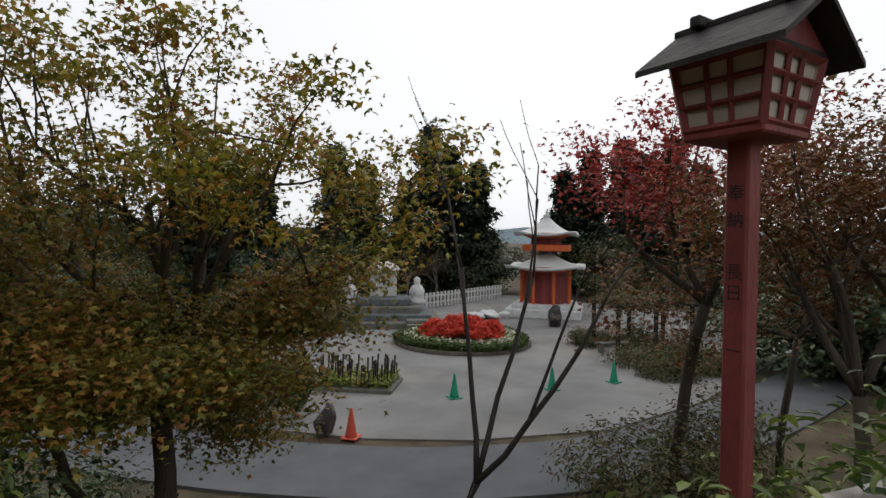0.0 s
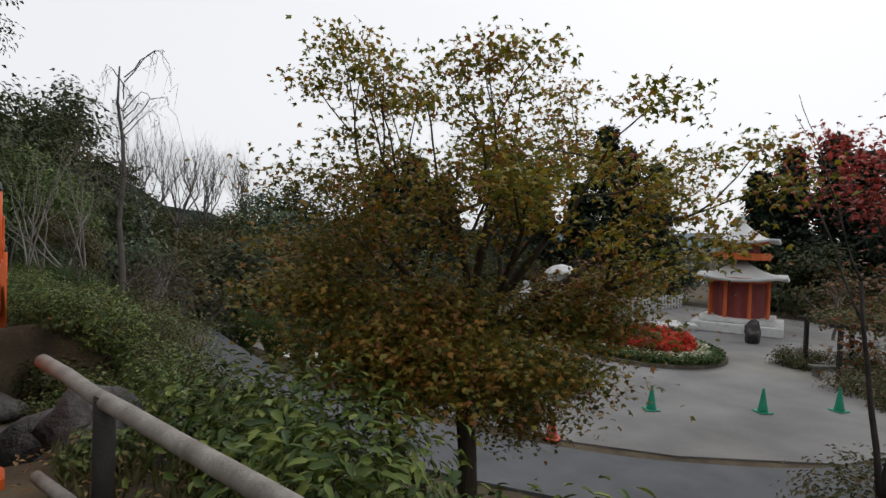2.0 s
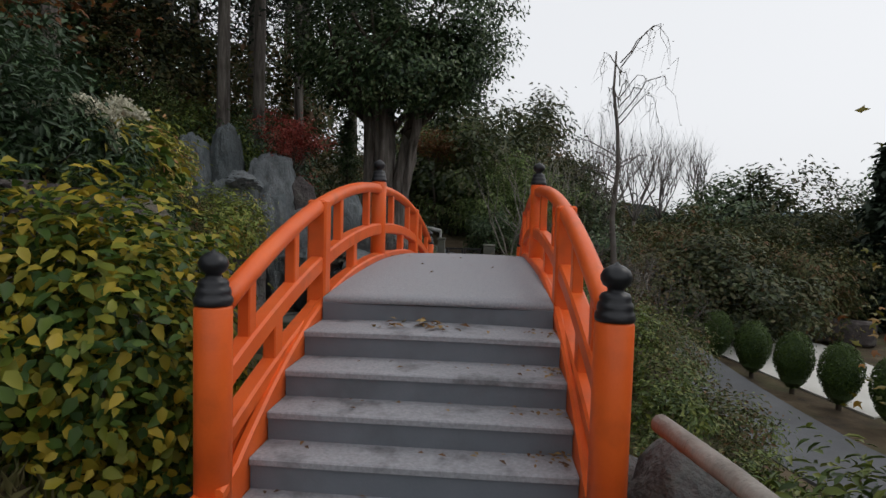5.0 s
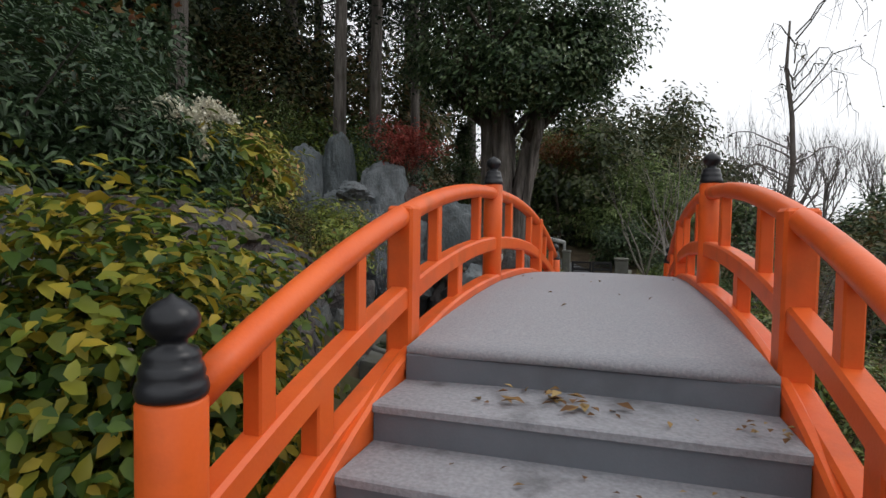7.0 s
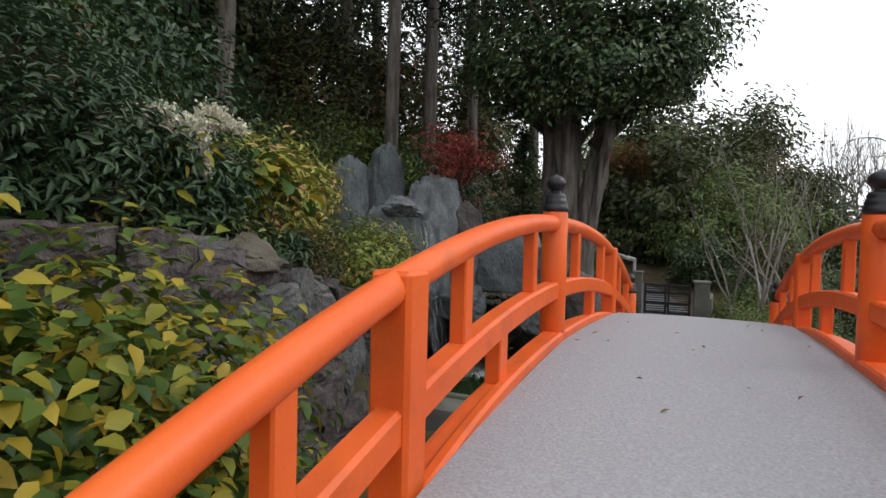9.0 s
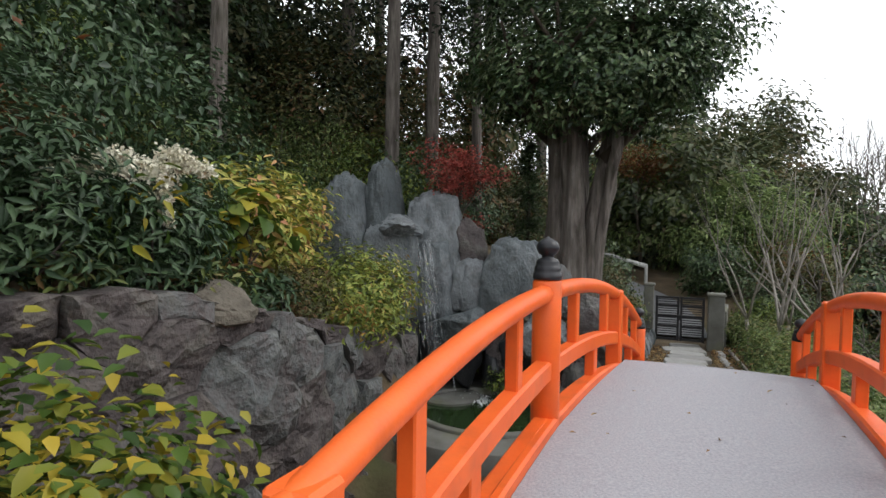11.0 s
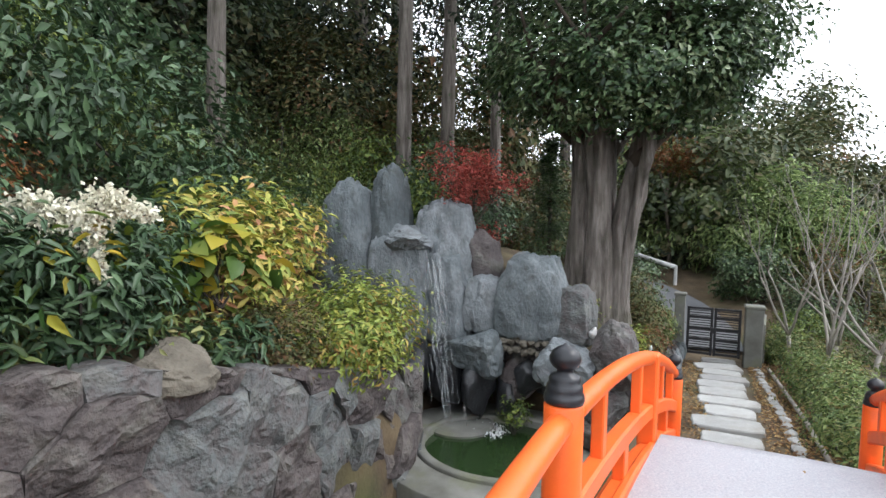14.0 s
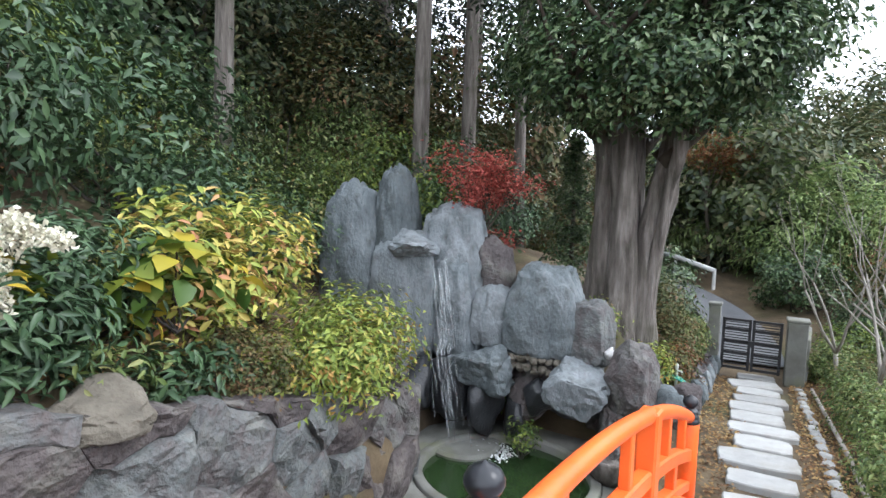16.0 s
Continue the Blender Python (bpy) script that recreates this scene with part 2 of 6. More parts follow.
L_BROWNGREEN = leafy("dull_autumn_leaves", [(0.04, 0.055, 0.018), (0.075, 0.09, 0.03), (0.12, 0.11, 0.04), (0.14, 0.075, 0.035)], 0.6)
L_BAMBOO = leafy("bamboo_leaves", [(0.05, 0.09, 0.03), (0.17, 0.24, 0.075), (0.30, 0.37, 0.15)], 0.5, 0.35)
L_CEDAR = leafy("cedar_needles", [(0.008, 0.016, 0.010), (0.016, 0.03, 0.016), (0.03, 0.045, 0.024)], 0.6, 0.08)
L_TOPIARY = leafy("clipped_hedge_leaves", [(0.025, 0.05, 0.010), (0.05, 0.09, 0.016), (0.08, 0.13, 0.022)], 0.55)
L_SALVIA = leafy("scarlet_flowers", [(0.45, 0.03, 0.02), (0.62, 0.06, 0.03), (0.70, 0.11, 0.06)], 0.6)
L_WHITEFL = leafy("cream_flowers", [(0.55, 0.52, 0.40), (0.72, 0.70, 0.57), (0.82, 0.80, 0.70)], 0.6)
L_LITTER = leafy("fallen_leaves", [(0.07, 0.035, 0.015), (0.16, 0.08, 0.03), (0.26, 0.16, 0.06), (0.34, 0.24, 0.10)], 0.7, 0.05)
L_MIX = leafy("mixed_hillside_leaves", [(0.045, 0.075, 0.024), (0.10, 0.145, 0.042), (0.17, 0.21, 0.065), (0.24, 0.245, 0.10), (0.27, 0.17, 0.07)], 0.5, 0.25, spots=[0.0, 0.35, 0.65, 0.88, 1.0])
L_WOOD = leafy("dull_woodland_leaves", [(0.016, 0.026, 0.012), (0.04, 0.058, 0.022), (0.075, 0.092, 0.035), (0.12, 0.105, 0.05)], 0.55, 0.2)
L_GRASS = leafy("dry_grass", [(0.07, 0.085, 0.025), (0.13, 0.13, 0.045), (0.22, 0.19, 0.09)], 0.7)


# ---- mesh helpers ----
class Shape:
    """Vertices and faces of one mesh."""

    def __init__(self):
        self.v, self.f = [], []

    def add(self, verts, faces, m=None):
        n = len(self.v)
        for p in verts:
            self.v.append(tuple(m @ Vector(p)) if m is not None else tuple(p))
        for q in faces:
            self.f.append([n + k for k in q])
        return self

    def box(self, x0, y0, z0, x1, y1, z1, c=0.008, m=None):
        c = min(c, (x1 - x0) * 0.3, (y1 - y0) * 0.3, (z1 - z0) * 0.3)
        b = bmesh.new()
        bmesh.ops.create_cube(b, size=1)
        bmesh.ops.scale(b, vec=(x1 - x0, y1 - y0, z1 - z0), verts=b.verts)
        bmesh.ops.translate(b, vec=((x0 + x1) / 2, (y0 + y1) / 2, (z0 + z1) / 2), verts=b.verts)
        if c > 0.0005:
            bmesh.ops.bevel(b, geom=b.edges[:], offset=c, segments=1, affect="EDGES")
        b.verts.index_update()
        self.add([v.co for v in b.verts], [[v.index for v in f.verts] for f in b.faces], m)
        b.free()
        return self

    def lathe(self, profile, n=20, at=(0, 0, 0), m=None):
        vs, fs = [], []
        for r, z in profile:
            for k in range(n):
                a = 2 * math.pi * k / n
                vs.append((at[0] + r * math.cos(a), at[1] + r * math.sin(a), at[2] + z))
        for i in range(len(profile) - 1):
            for k in range(n):
                k2 = (k + 1) % n
                fs.append([i * n + k, i * n + k2, (i + 1) * n + k2, (i + 1) * n + k])
        fs.append(list(range(n))[::-1])
        fs.append([(len(profile) - 1) * n + k for k in range(n)])
        return self.add(vs, fs, m)

    def tube(self, pts, radii, n=8):
        pts = [Vector(p) for p in pts]
        if not hasattr(radii, "__len__"):
            radii = [radii] * len(pts)
        vs, fs = [], []
        for i, p in enumerate(pts):
            d = (pts[min(i + 1, len(pts) - 1)] - pts[max(i - 1, 0)])
            d = d.normalized() if d.length > 1e-6 else Vector((0, 0, 1))
            s = d.cross(Vector((0, 0, 1)) if abs(d.z) < 0.95 else Vector((1, 0, 0))).normalized()
            u = s.cross(d)
            for k in range(n):
                a = 2 * math.pi * k / n
                vs.append(p + radii[i] * (math.cos(a) * s + math.sin(a) * u))
        for i in range(len(pts) - 1):
            for k in range(n):
                k2 = (k + 1) % n
                fs.append([i * n + k, i * n + k2, (i + 1) * n + k2, (i + 1) * n + k])
        fs.append(list(range(n))[::-1])
        fs.append([(len(pts) - 1) * n + k for k in range(n)])
        return self.add(vs, fs)

    def beam(self, pts, width, height, c=0.01):
        """A beam of rectangular section along points in a plane x = const; width across x, height in z."""
        vs, fs = [], []
        w, h = width / 2, height / 2
        sec = [(-w + c, -h), (w - c, -h), (w, -h + c), (w, h - c), (w - c, h), (-w + c, h), (-w, h - c), (-w, -h + c)]
        for x, y, z in pts:
            for a, b in sec:
                vs.append((x + a, y, z + b))
        n = 8
        for i in range(len(pts) - 1):
            for k in range(n):
                k2 = (k + 1) % n
                fs.append([i * n + k, (i + 1) * n + k, (i + 1) * n + k2, i * n + k2])
        fs.append(list(range(n)))
        fs.append([(len(pts) - 1) * n + k for k in range(n)][::-1])
        return self.add(vs, fs)

    def mesh(self, name, material, smooth=False):
        me = bpy.data.meshes.new(name)
        me.from_pydata(self.v, [], self.f)
        me.materials.append(material)
        if smooth:
            me.shade_smooth()
        else:
            me.shade_flat()
        return me


def part(name, shape, material, parent, label="", smooth=False):
    me = shape.mesh(name, material, smooth) if isinstance(shape, Shape) else shape
    ob = new(name, me)
    ob.parent = parent
    if label:
        ob["label"] = label
    return ob


def thing(name, label, category, at=(0, 0, 0), group="", kind="", turn=0.0):
    ob = new(name)
    ob.empty_display_size = 0.1
    ob.matrix_basis = pose(*at, 0, 0, turn)
    return tagged(ob, label, category, group, kind)


def solid(name, shape, material, label, category, at=(0, 0, 0), group="", kind="", smooth=False, turn=0.0):
    ob = new(name, shape.mesh(name, material, smooth) if isinstance(shape, Shape) else shape)
    ob.matrix_basis = pose(*at, 0, 0, turn)
    return tagged(ob, label, category, group, kind)


def blades(name, P, N, length, width, material, rng, droop=0.3, lobed=False, oval=False):
    """One mesh of leaf blades at the points P that face about N: two folded triangles each, or a five-pointed star."""
    n = len(P)
    N = N + rng.normal(0, 0.45, (n, 3))
    N /= np.linalg.norm(N, axis=1)[:, None] + 1e-9
    T = rng.normal(0, 1, (n, 3))
    T[:, 2] -= droop
    T -= N * (T * N).sum(1)[:, None]
    T /= np.linalg.norm(T, axis=1)[:, None] + 1e-9
    S = np.cross(N, T)
    s = (length * rng.uniform(0.65, 1.25, n))[:, None]
    w = s * (width / length) * 0.5
    if lobed:
        ang = np.array([0, 0.62, 1.25, 2.2, 3.14, -2.2, -1.25, -0.62])
        rad = np.array([1.0, 0.42, 0.85, 0.35, 0.25, 0.35, 0.85, 0.42]) * 0.55
        V = np.stack([P + s * r * (math.cos(a) * T + math.sin(a) * S) - N * s * 0.12 * (k % 2 == 0) for k, (a, r) in enumerate(zip(ang, rad))], 1).reshape(-1, 3)
        q = np.array([[0, 1, 7], [1, 2, 3], [1, 3, 7], [3, 5, 7], [5, 6, 7], [3, 4, 5]])
        F = (np.arange(n)[:, None, None] * 8 + q[None]).reshape(-1, 3)
    elif oval:
        fold = N * s * 0.09
        V = np.stack([P, P + T * s * 0.28 + S * w * 0.95 + fold, P + T * s * 0.66 + S * w * 0.72 + fold * 0.6, P + T * s - N * s * 0.16, P + T * s * 0.66 - S * w * 0.72 + fold * 0.6, P + T * s * 0.28 - S * w * 0.95 + fold, P + T * s * 0.5 - N * s * 0.02], 1).reshape(-1, 3)
        q = np.array([[0, 1, 6], [1, 2, 6], [2, 3, 6], [3, 4, 6], [4, 5, 6], [5, 0, 6]])
        F = (np.arange(n)[:, None, None] * 7 + q[None]).reshape(-1, 3)
    else:
        V = np.stack([P, P + T * s * 0.5 + S * w + N * s * 0.10, P + T * s - N * s * 0.1, P + T * s * 0.5 - S * w + N * s * 0.10], 1).reshape(-1, 3)
        q = np.array([[0, 1, 2], [0, 2, 3]])
        F = (np.arange(n)[:, None, None] * 4 + q[None]).reshape(-1, 3)
    me = bpy.data.meshes.new(name)
    me.vertices.add(len(V))
    me.vertices.foreach_set("co", V.astype(np.float32).ravel())
    me.loops.add(F.size)
    me.loops.foreach_set("vertex_index", F.astype(np.int32).ravel())
    me.polygons.add(len(F))
    me.polygons.foreach_set("loop_start", np.arange(0, F.size, 3, dtype=np.int32))
    me.update(calc_edges=True)
    me.materials.append(material)
    return me


def clumps(rng, n_clumps, per, radii, spread, hollow=0.55, squash=0.7, floor=-1.0):
    """Leaf places in uneven clumps within an ellipsoid, with the way that each faces."""
    d = rng.normal(0, 1, (n_clumps, 3))
    d /= np.linalg.norm(d, axis=1)[:, None]
    d[:, 2] = np.maximum(d[:, 2], floor)
    r = hollow + (1.08 - hollow) * rng.random(n_clumps) ** 0.6
    c = d * r[:, None] * np.array(radii)
    k = np.repeat(np.arange(n_clumps), per)
    off = rng.normal(0, 1, (len(k), 3)) * spread * np.array([1, 1, squash])
    P = c[k] + off
    N = d[k] * 0.7 + np.array([0, 0, 0.9]) + off / (spread + 1e-6) * 0.25
    return P, N


def wiggle(rng, a, b, n=6, amount=0.06):
    a, b = np.array(a, float), np.array(b, float)
    L = np.linalg.norm(b - a)
    pts = [a + (b - a) * k / n + (rng.normal(0, amount * L, 3) if 0 < k < n else 0) for k in range(n + 1)]
    return pts


def boulder(rng, sx, sy, sz, detail=3, rough=0.22, facet=0.5):
    """A worn angular rock about its middle."""
    b = bmesh.new()
    bmesh.ops.create_icosphere(b, subdivisions=detail, radius=1)
    seed = Vector(rng.uniform(-50, 50, 3))
    planes = []
    for _ in range(13):
        d = Vector(rng.normal(0, 1, 3)).normalized()
        planes.append((d, float(rng.uniform(0.52, 0.86))))
    for v in b.verts:
        p = v.co.copy()
        for d, h in planes:
            e = p.dot(d) - h
            if e > 0:
                p -= d * e * (0.45 + facet)
        p *= 1 + rough * noise.noise(p * 1.5 + seed) + rough * 0.45 * noise.noise(p * 4 + seed) + rough * 0.2 * noise.noise(p * 11 + seed) + rough * 0.22 * abs(noise.noise(Vector((p.x * 6, p.y * 6, p.z * 1.6)) + seed))
        q = Vector((p.x * 1.9, p.y * 1.9, p.z * 1.3)) + seed
        near, _ = noise.voronoi(q)
        crack = max(0.0, 1 - (near[1] - near[0]) / 0.16)
        p *= 1 - 0.11 * crack * crack
        v.co = Vector((p.x * sx, p.y * sy, p.z * sz))
    me = bpy.data.meshes.new("rock")
    b.to_mesh(me)
    b.free()
    me.shade_flat() if detail != 3 else me.shade_smooth()
    return me


def smooth01(a, b, x):
    t = np.clip((x - a) / (b - a), 0, 1)
    return t * t * (3 - 2 * t)


def height(x, y):
    """The lie of the land."""
    x, y = np.asarray(x, float), np.asarray(y, float)
    base = -0.2 * smooth01(5, 8, y) - 0.35 * smooth01(8, 14, y) + 1.45 * smooth01(14.0, 22.5, y)
    xe = 1.35 + 0.95 * np.clip(-2.4 - y, 0, 60) + 0.6 * smooth01(5, 8, y)
    z = base + (-3.4 - base) * smooth01(0, 4.6, x - xe)
    gully = smooth01(0.25, 1.0, y) * (1 - smooth01(5.2, 6.2, y)) * smooth01(-3.6, -3.1, x) * (1 - smooth01(1.4, 4.5, x))
    z = z + (-1.1 - z) * gully
    pond = smooth01(5.3, 6.2, y) * (1 - smooth01(9.0, 9.4, y)) * smooth01(-4.3, -3.9, x) * (1 - smooth01(-1.55, -1.15, x))
    z = z + (-0.75 - z) * pond
    sa = -x - 3.35 - 0.9 * smooth01(6.5, 7.2, y)
    sb = np.minimum(y - 9.3, -1.15 - x - 3.4 * smooth01(14.0, 15.2, y))
    wall = np.clip(2.30 - 0.255 * y, 0.6, 1.55) * smooth01(-0.05, 0.2, sa)
    bank = 1.2 * smooth01(-2.2, 0.2, sa)
    k = smooth01(0.2, 1.0, y)
    za = bank * (1 - k) + wall * k + 0.42 * np.clip(sa, 0, 28)
    za = za - 2.6 * k * (1 - smooth01(-0.15, 0.05, sa))
    zb = 1.0 * smooth01(0, 1.3, sb) + 0.30 * np.clip(sb, 0, 28)
    z = np.where((sa > -2.2) | (sb > 0), np.maximum(z, z * 0 + np.maximum(np.where(sa > -2.2, za, -9), np.where(sb > 0, zb + base, -9))) * 1.0, z)
    far = smooth01(26, 60, y) * smooth01(-30, 0, x) * (1 - smooth01(10, 30, x)) * 3.0
    return z + far


def rises(x, y):
    return float(height(x, y))


# ---- ground, roads ----
def ground_sheet():
    n = 300
    u = np.linspace(-1, 1, n)
    gx = 0.95 * np.sinh(7.0 * u) * 1.15 - 0.8
    gy = 0.95 * np.sinh(7.0 * u) * 1.15 + 4.2
    X, Y = np.meshgrid(gx, gy)
    Z = height(X, Y)
    near = np.exp(-((X - 0) ** 2 + (Y - 4) ** 2) / 900)
    bumpy = np.array([noise.noise(Vector((a * 0.9, b * 0.9, 0))) + 0.4 * noise.noise(Vector((a * 3, b * 3, 5))) for a, b in zip(X.ravel(), Y.ravel())]).reshape(n, n)
    calm = np.where((Z < -3.1) | ((abs(X) < 1.2) & (Y < 0.5) & (Y > -8)) | ((abs(X) < 1.0) & (Y > 5.8) & (Y < 15)), 0.1, 1.0)
    Z = Z + bumpy * 0.09 * near * calm - 0.02
    i = np.arange(n * n).reshape(n, n)
    F = np.stack([i[:-1, :-1], i[:-1, 1:], i[1:, 1:], i[1:, :-1]], -1).reshape(-1, 4)
    me = bpy.data.meshes.new("ground")
    me.from_pydata(np.stack([X, Y, Z], -1).reshape(-1, 3).tolist(), [], F.tolist())
    me.materials.append(M_SOIL)
    me.shade_smooth()
    return tagged(new("ground", me), "earth slope with leaf litter and moss", "ground", kind="structure")


ground_sheet()


def ribbon(name, line, width, lift, material, label, category, kind="structure", thick=0.03):
    """A strip of paving that follows the land along a line."""
    pts = []
    for (x0, y0), (x1, y1) in zip(line[:-1], line[1:]):
        for k in range(10):
            pts.append((x0 + (x1 - x0) * k / 10, y0 + (y1 - y0) * k / 10))
    pts.append(line[-1])
    P = np.array(pts)
    for _ in range(12):
        P[1:-1] = (P[:-2] + 2 * P[1:-1] + P[2:]) / 4
    D = np.gradient(P, axis=0)
    D /= np.linalg.norm(D, axis=1)[:, None]
    S = np.stack([D[:, 1], -D[:, 0]], 1) * width / 2
    sh = Shape()
    vs, fs = [], []
    for p, s in zip(P, S):
        zc = max(rises(*(p + s * q)) for q in (-0.8, 0, 0.8)) + lift
        for q in (-1, -0.33, 0.33, 1):
            w = p + s * q
            vs.append((w[0], w[1], zc))
        for q in (1, -1):
            w = p + s * q
            vs.append((w[0], w[1], zc - thick - 0.1))
    for i in range(len(P) - 1):
        for k in range(6):
            k2 = (k + 1) % 6
            fs.append([i * 6 + k, i * 6 + k2, (i + 1) * 6 + k2, (i + 1) * 6 + k])
    sh.add(vs, fs)
    return solid(name, sh, material, label, category, kind=kind)


def slab_area(name, outline, z, thick, material, label, category):
    sh = Shape()
    n = len(outline)
    sh.add([(x, y, z) for x, y in outline] + [(x, y, z - thick) for x, y in outline],
           [list(range(n))] + [[k, n + k, n + (k + 1) % n, (k + 1) % n] for k in range(n)])
    return solid(name, sh, material, label, category, kind="structure")


slab_area("plaza", [(10.2, 7.8), (11.6, 4.6), (13.0, 2.6), (15.8, 0.2), (20, -1.2), (32, -3), (42, 2), (44, 19.5), (24, 19.5), (18, 20.5), (12.5, 13.5)][::-1][::-1], -3.375, 0.12, M_GRAVEL, "pale grey gravel forecourt with tyre marks", "forecourt")
slab_area("dry_garden", [(10.2, 12.6), (13.5, 14.5), (14.0, 21.5), (9.6, 25), (8.6, 21), (9.6, 15.5)], -3.365, 0.1, M_SAND, "white raked sand between clipped bushes", "sand")
ribbon("road", [(3.0, 60), (5.2, 34), (5.9, 24), (6.4, 16), (7.4, 10), (8.9, 5.6), (10.9, 2.2), (14.2, -0.9), (22, -3.4), (45, -8)], 2.6, 0.045, M_ASPHALT, "narrow worn grey asphalt road", "road")
ribbon("hill_road", [(-0.35, 14.6), (-0.45, 15.8), (-1.0, 17.2), (-2.2, 18.5), (-4.4, 19.8)], 1.25, 0.05, M_ASPHALT, "narrow asphalt lane climbing behind the gate", "road")


# ---- the arched bridge ----
HALF = 3.22
SIDE = 0.75
SPAN = 2 * HALF


def arc(y, z0, rise, power):
    u = abs(y - HALF) / HALF
    return z0 + rise * (1 - min(1, u) ** power)


def arched(x, z0, rise, power, lo, hi, n=26, drop=0.0):
    return [(x, lo + (hi - lo) * k / n, arc(lo + (hi - lo) * k / n, z0, rise, power) - drop) for k in range(n + 1)]


def finial():
    return Shape().lathe([(0.070, 0.0), (0.073, 0.012), (0.070, 0.03), (0.064, 0.036), (0.066, 0.048), (0.061, 0.066), (0.056, 0.070), (0.058, 0.084), (0.050, 0.098), (0.030, 0.106), (0.030, 0.118), (0.046, 0.128), (0.056, 0.148), (0.056, 0.164), (0.046, 0.184), (0.028, 0.197), (0.010, 0.204), (0.003, 0.212)], 24)


def rounded_post(z0, z1, r=0.071):
    return Shape().lathe([(r, z0), (r, z1 - 0.012), (r - 0.008, z1)], 24)


def build_bridge():
    br = thing("arched_bridge", "orange painted arched garden bridge with black finials", "bridge")
    # posts
    cap_mesh = finial().mesh("finial", M_BLACKCAP, True)
    for sx in (-1, 1):
        for y, z0, z1 in ((0, -0.06, 1.07), (HALF, 0.55, 1.74), (SPAN, -0.25, 1.0)):
            po = part("post", rounded_post(z0, z1), M_ORANGE, br, smooth=True)
            po.location = (sx * SIDE, y, 0)
            me = po.data
            f = part("finial", cap_mesh, M_BLACKCAP, po, "black onion-shaped finial")
            f.location = (0, 0, z1)
            if y != HALF:
                sh = Shape().box(-0.105, -0.105, z0, 0.105, 0.105, z0 + 0.13, 0.03)
                part("base_shoe", sh, M_ORANGE, po).location = (0, 0, 0)
        x = sx * SIDE
        for lo, hi in ((0.05, HALF - 0.05), (HALF + 0.05, SPAN - 0.05)):
            part("handrail", Shape().tube(arched(x, 1.03, 0.64, 2.2, lo, hi), 0.046, 14), M_ORANGE, br, smooth=True)
            part("middle_rail", Shape().beam(arched(x, 0.745, 0.55, 2.2, lo, hi), 0.085, 0.10, 0.012), M_ORANGE, br)
            part("lower_rail", Shape().beam(arched(x, 0.505, 0.52, 2.2, lo, hi), 0.085, 0.085, 0.012), M_ORANGE, br)
        part("girder", Shape().beam(arched(x, 0.18, 0.69, 3.0, -0.1, SPAN + 0.1, 50), 0.13, 0.32, 0.015), M_ORANGE, br)
        part("girder_cap", Shape().beam(arched(x - sx * 0.045, 0.345, 0.69, 3.0, -0.06, SPAN + 0.06, 50), 0.05, 0.06, 0.012), M_ORANGE, br)
        for half in (0, 1):
            def at(y):
                return y if half == 0 else SPAN - y
            for y in (0.30, 0.86, 1.78, 2.68):
                yy = at(y)
                part("strut", Shape().box(x - 0.028, yy - 0.036, arc(yy, 0.76, 0.55, 2.2), x + 0.028, yy + 0.036, arc(yy, 1.02, 0.64, 2.2), 0.006), M_ORANGE, br)
            for y in (0.60, 2.18):
                yy = at(y)
                part("strut", Shape().box(x - 0.032, yy - 0.05, arc(yy, 0.51, 0.52, 2.2), x + 0.032, yy + 0.05, arc(yy, 0.74, 0.55, 2.2), 0.006), M_ORANGE, br)
            yy = at(1.34)
            part("square_post", Shape().box(x - 0.058, yy - 0.06, arc(yy, 0.2, 0.69, 3.0), x + 0.058, yy + 0.06, arc(yy, 1.065, 0.64, 2.2), 0.012), M_ORANGE, br)
    # steps and deck
    W = SIDE - 0.07
    nose = [-0.16, 0.0, 0.17, 0.36, 0.58, 0.86, 1.2]
    tops = [0.13, 0.265, 0.40, 0.53, 0.66, 0.795, 0.925]
    for half in (0, 1):
        for k in range(6):
            y0, y1 = nose[k], nose[k + 1] + 0.05
            sag = []
            sh, lip = Shape(), Shape()
            n = 12
            vs, fs, lv, lf = [], [], [], []
            for q in range(n + 1):
                x = -W + 2 * W * q / n
                z = tops[k] + 0.012 * (1 - (x / W) ** 2)
                yo = y0 - 0.03 * (1 - (x / W) ** 2)
                vs += [(x, yo + 0.012, z - 0.02), (x, yo + 0.012, tops[k] - 0.20), (x, y1, tops[k] - 0.20), (x, y1, z - 0.02)]
                lv += [(x, yo, z - 0.006), (x, yo, z - 0.03), (x, y1, z - 0.03), (x, y1, z), (x, yo + 0.008, z)]
            for q in range(n):
                for c in range(4):
                    fs.append([q * 4 + c, q * 4 + (c + 1) % 4, (q + 1) * 4 + (c + 1) % 4, (q + 1) * 4 + c])
                for c in range(5):
                    lf.append([q * 5 + c, q * 5 + (c + 1) % 5, (q + 1) * 5 + (c + 1) % 5, (q + 1) * 5 + c])
            mir = Matrix.Identity(4) if half == 0 else Matrix.Translation((0, SPAN, -0.12)) @ Matrix.Rotation(math.pi, 4, "Z")
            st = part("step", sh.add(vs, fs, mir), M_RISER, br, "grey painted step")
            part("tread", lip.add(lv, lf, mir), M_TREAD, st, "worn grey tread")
    n, m = 30, 10
    vs, fs = [], []
    for i in range(n + 1):
        y = 1.2 + (SPAN - 2.4) * i / n
        z = 0.93 + 0.085 * (1 - ((y - HALF) / (HALF - 1.2)) ** 2)
        for q in range(m + 1):
            x = -W + 2 * W * q / m
            vs.append((x, y - (0.03 * (1 - (x / W) ** 2) if i == 0 else 0), z + 0.012 * (1 - (x / W) ** 2)))
    a = len(vs)
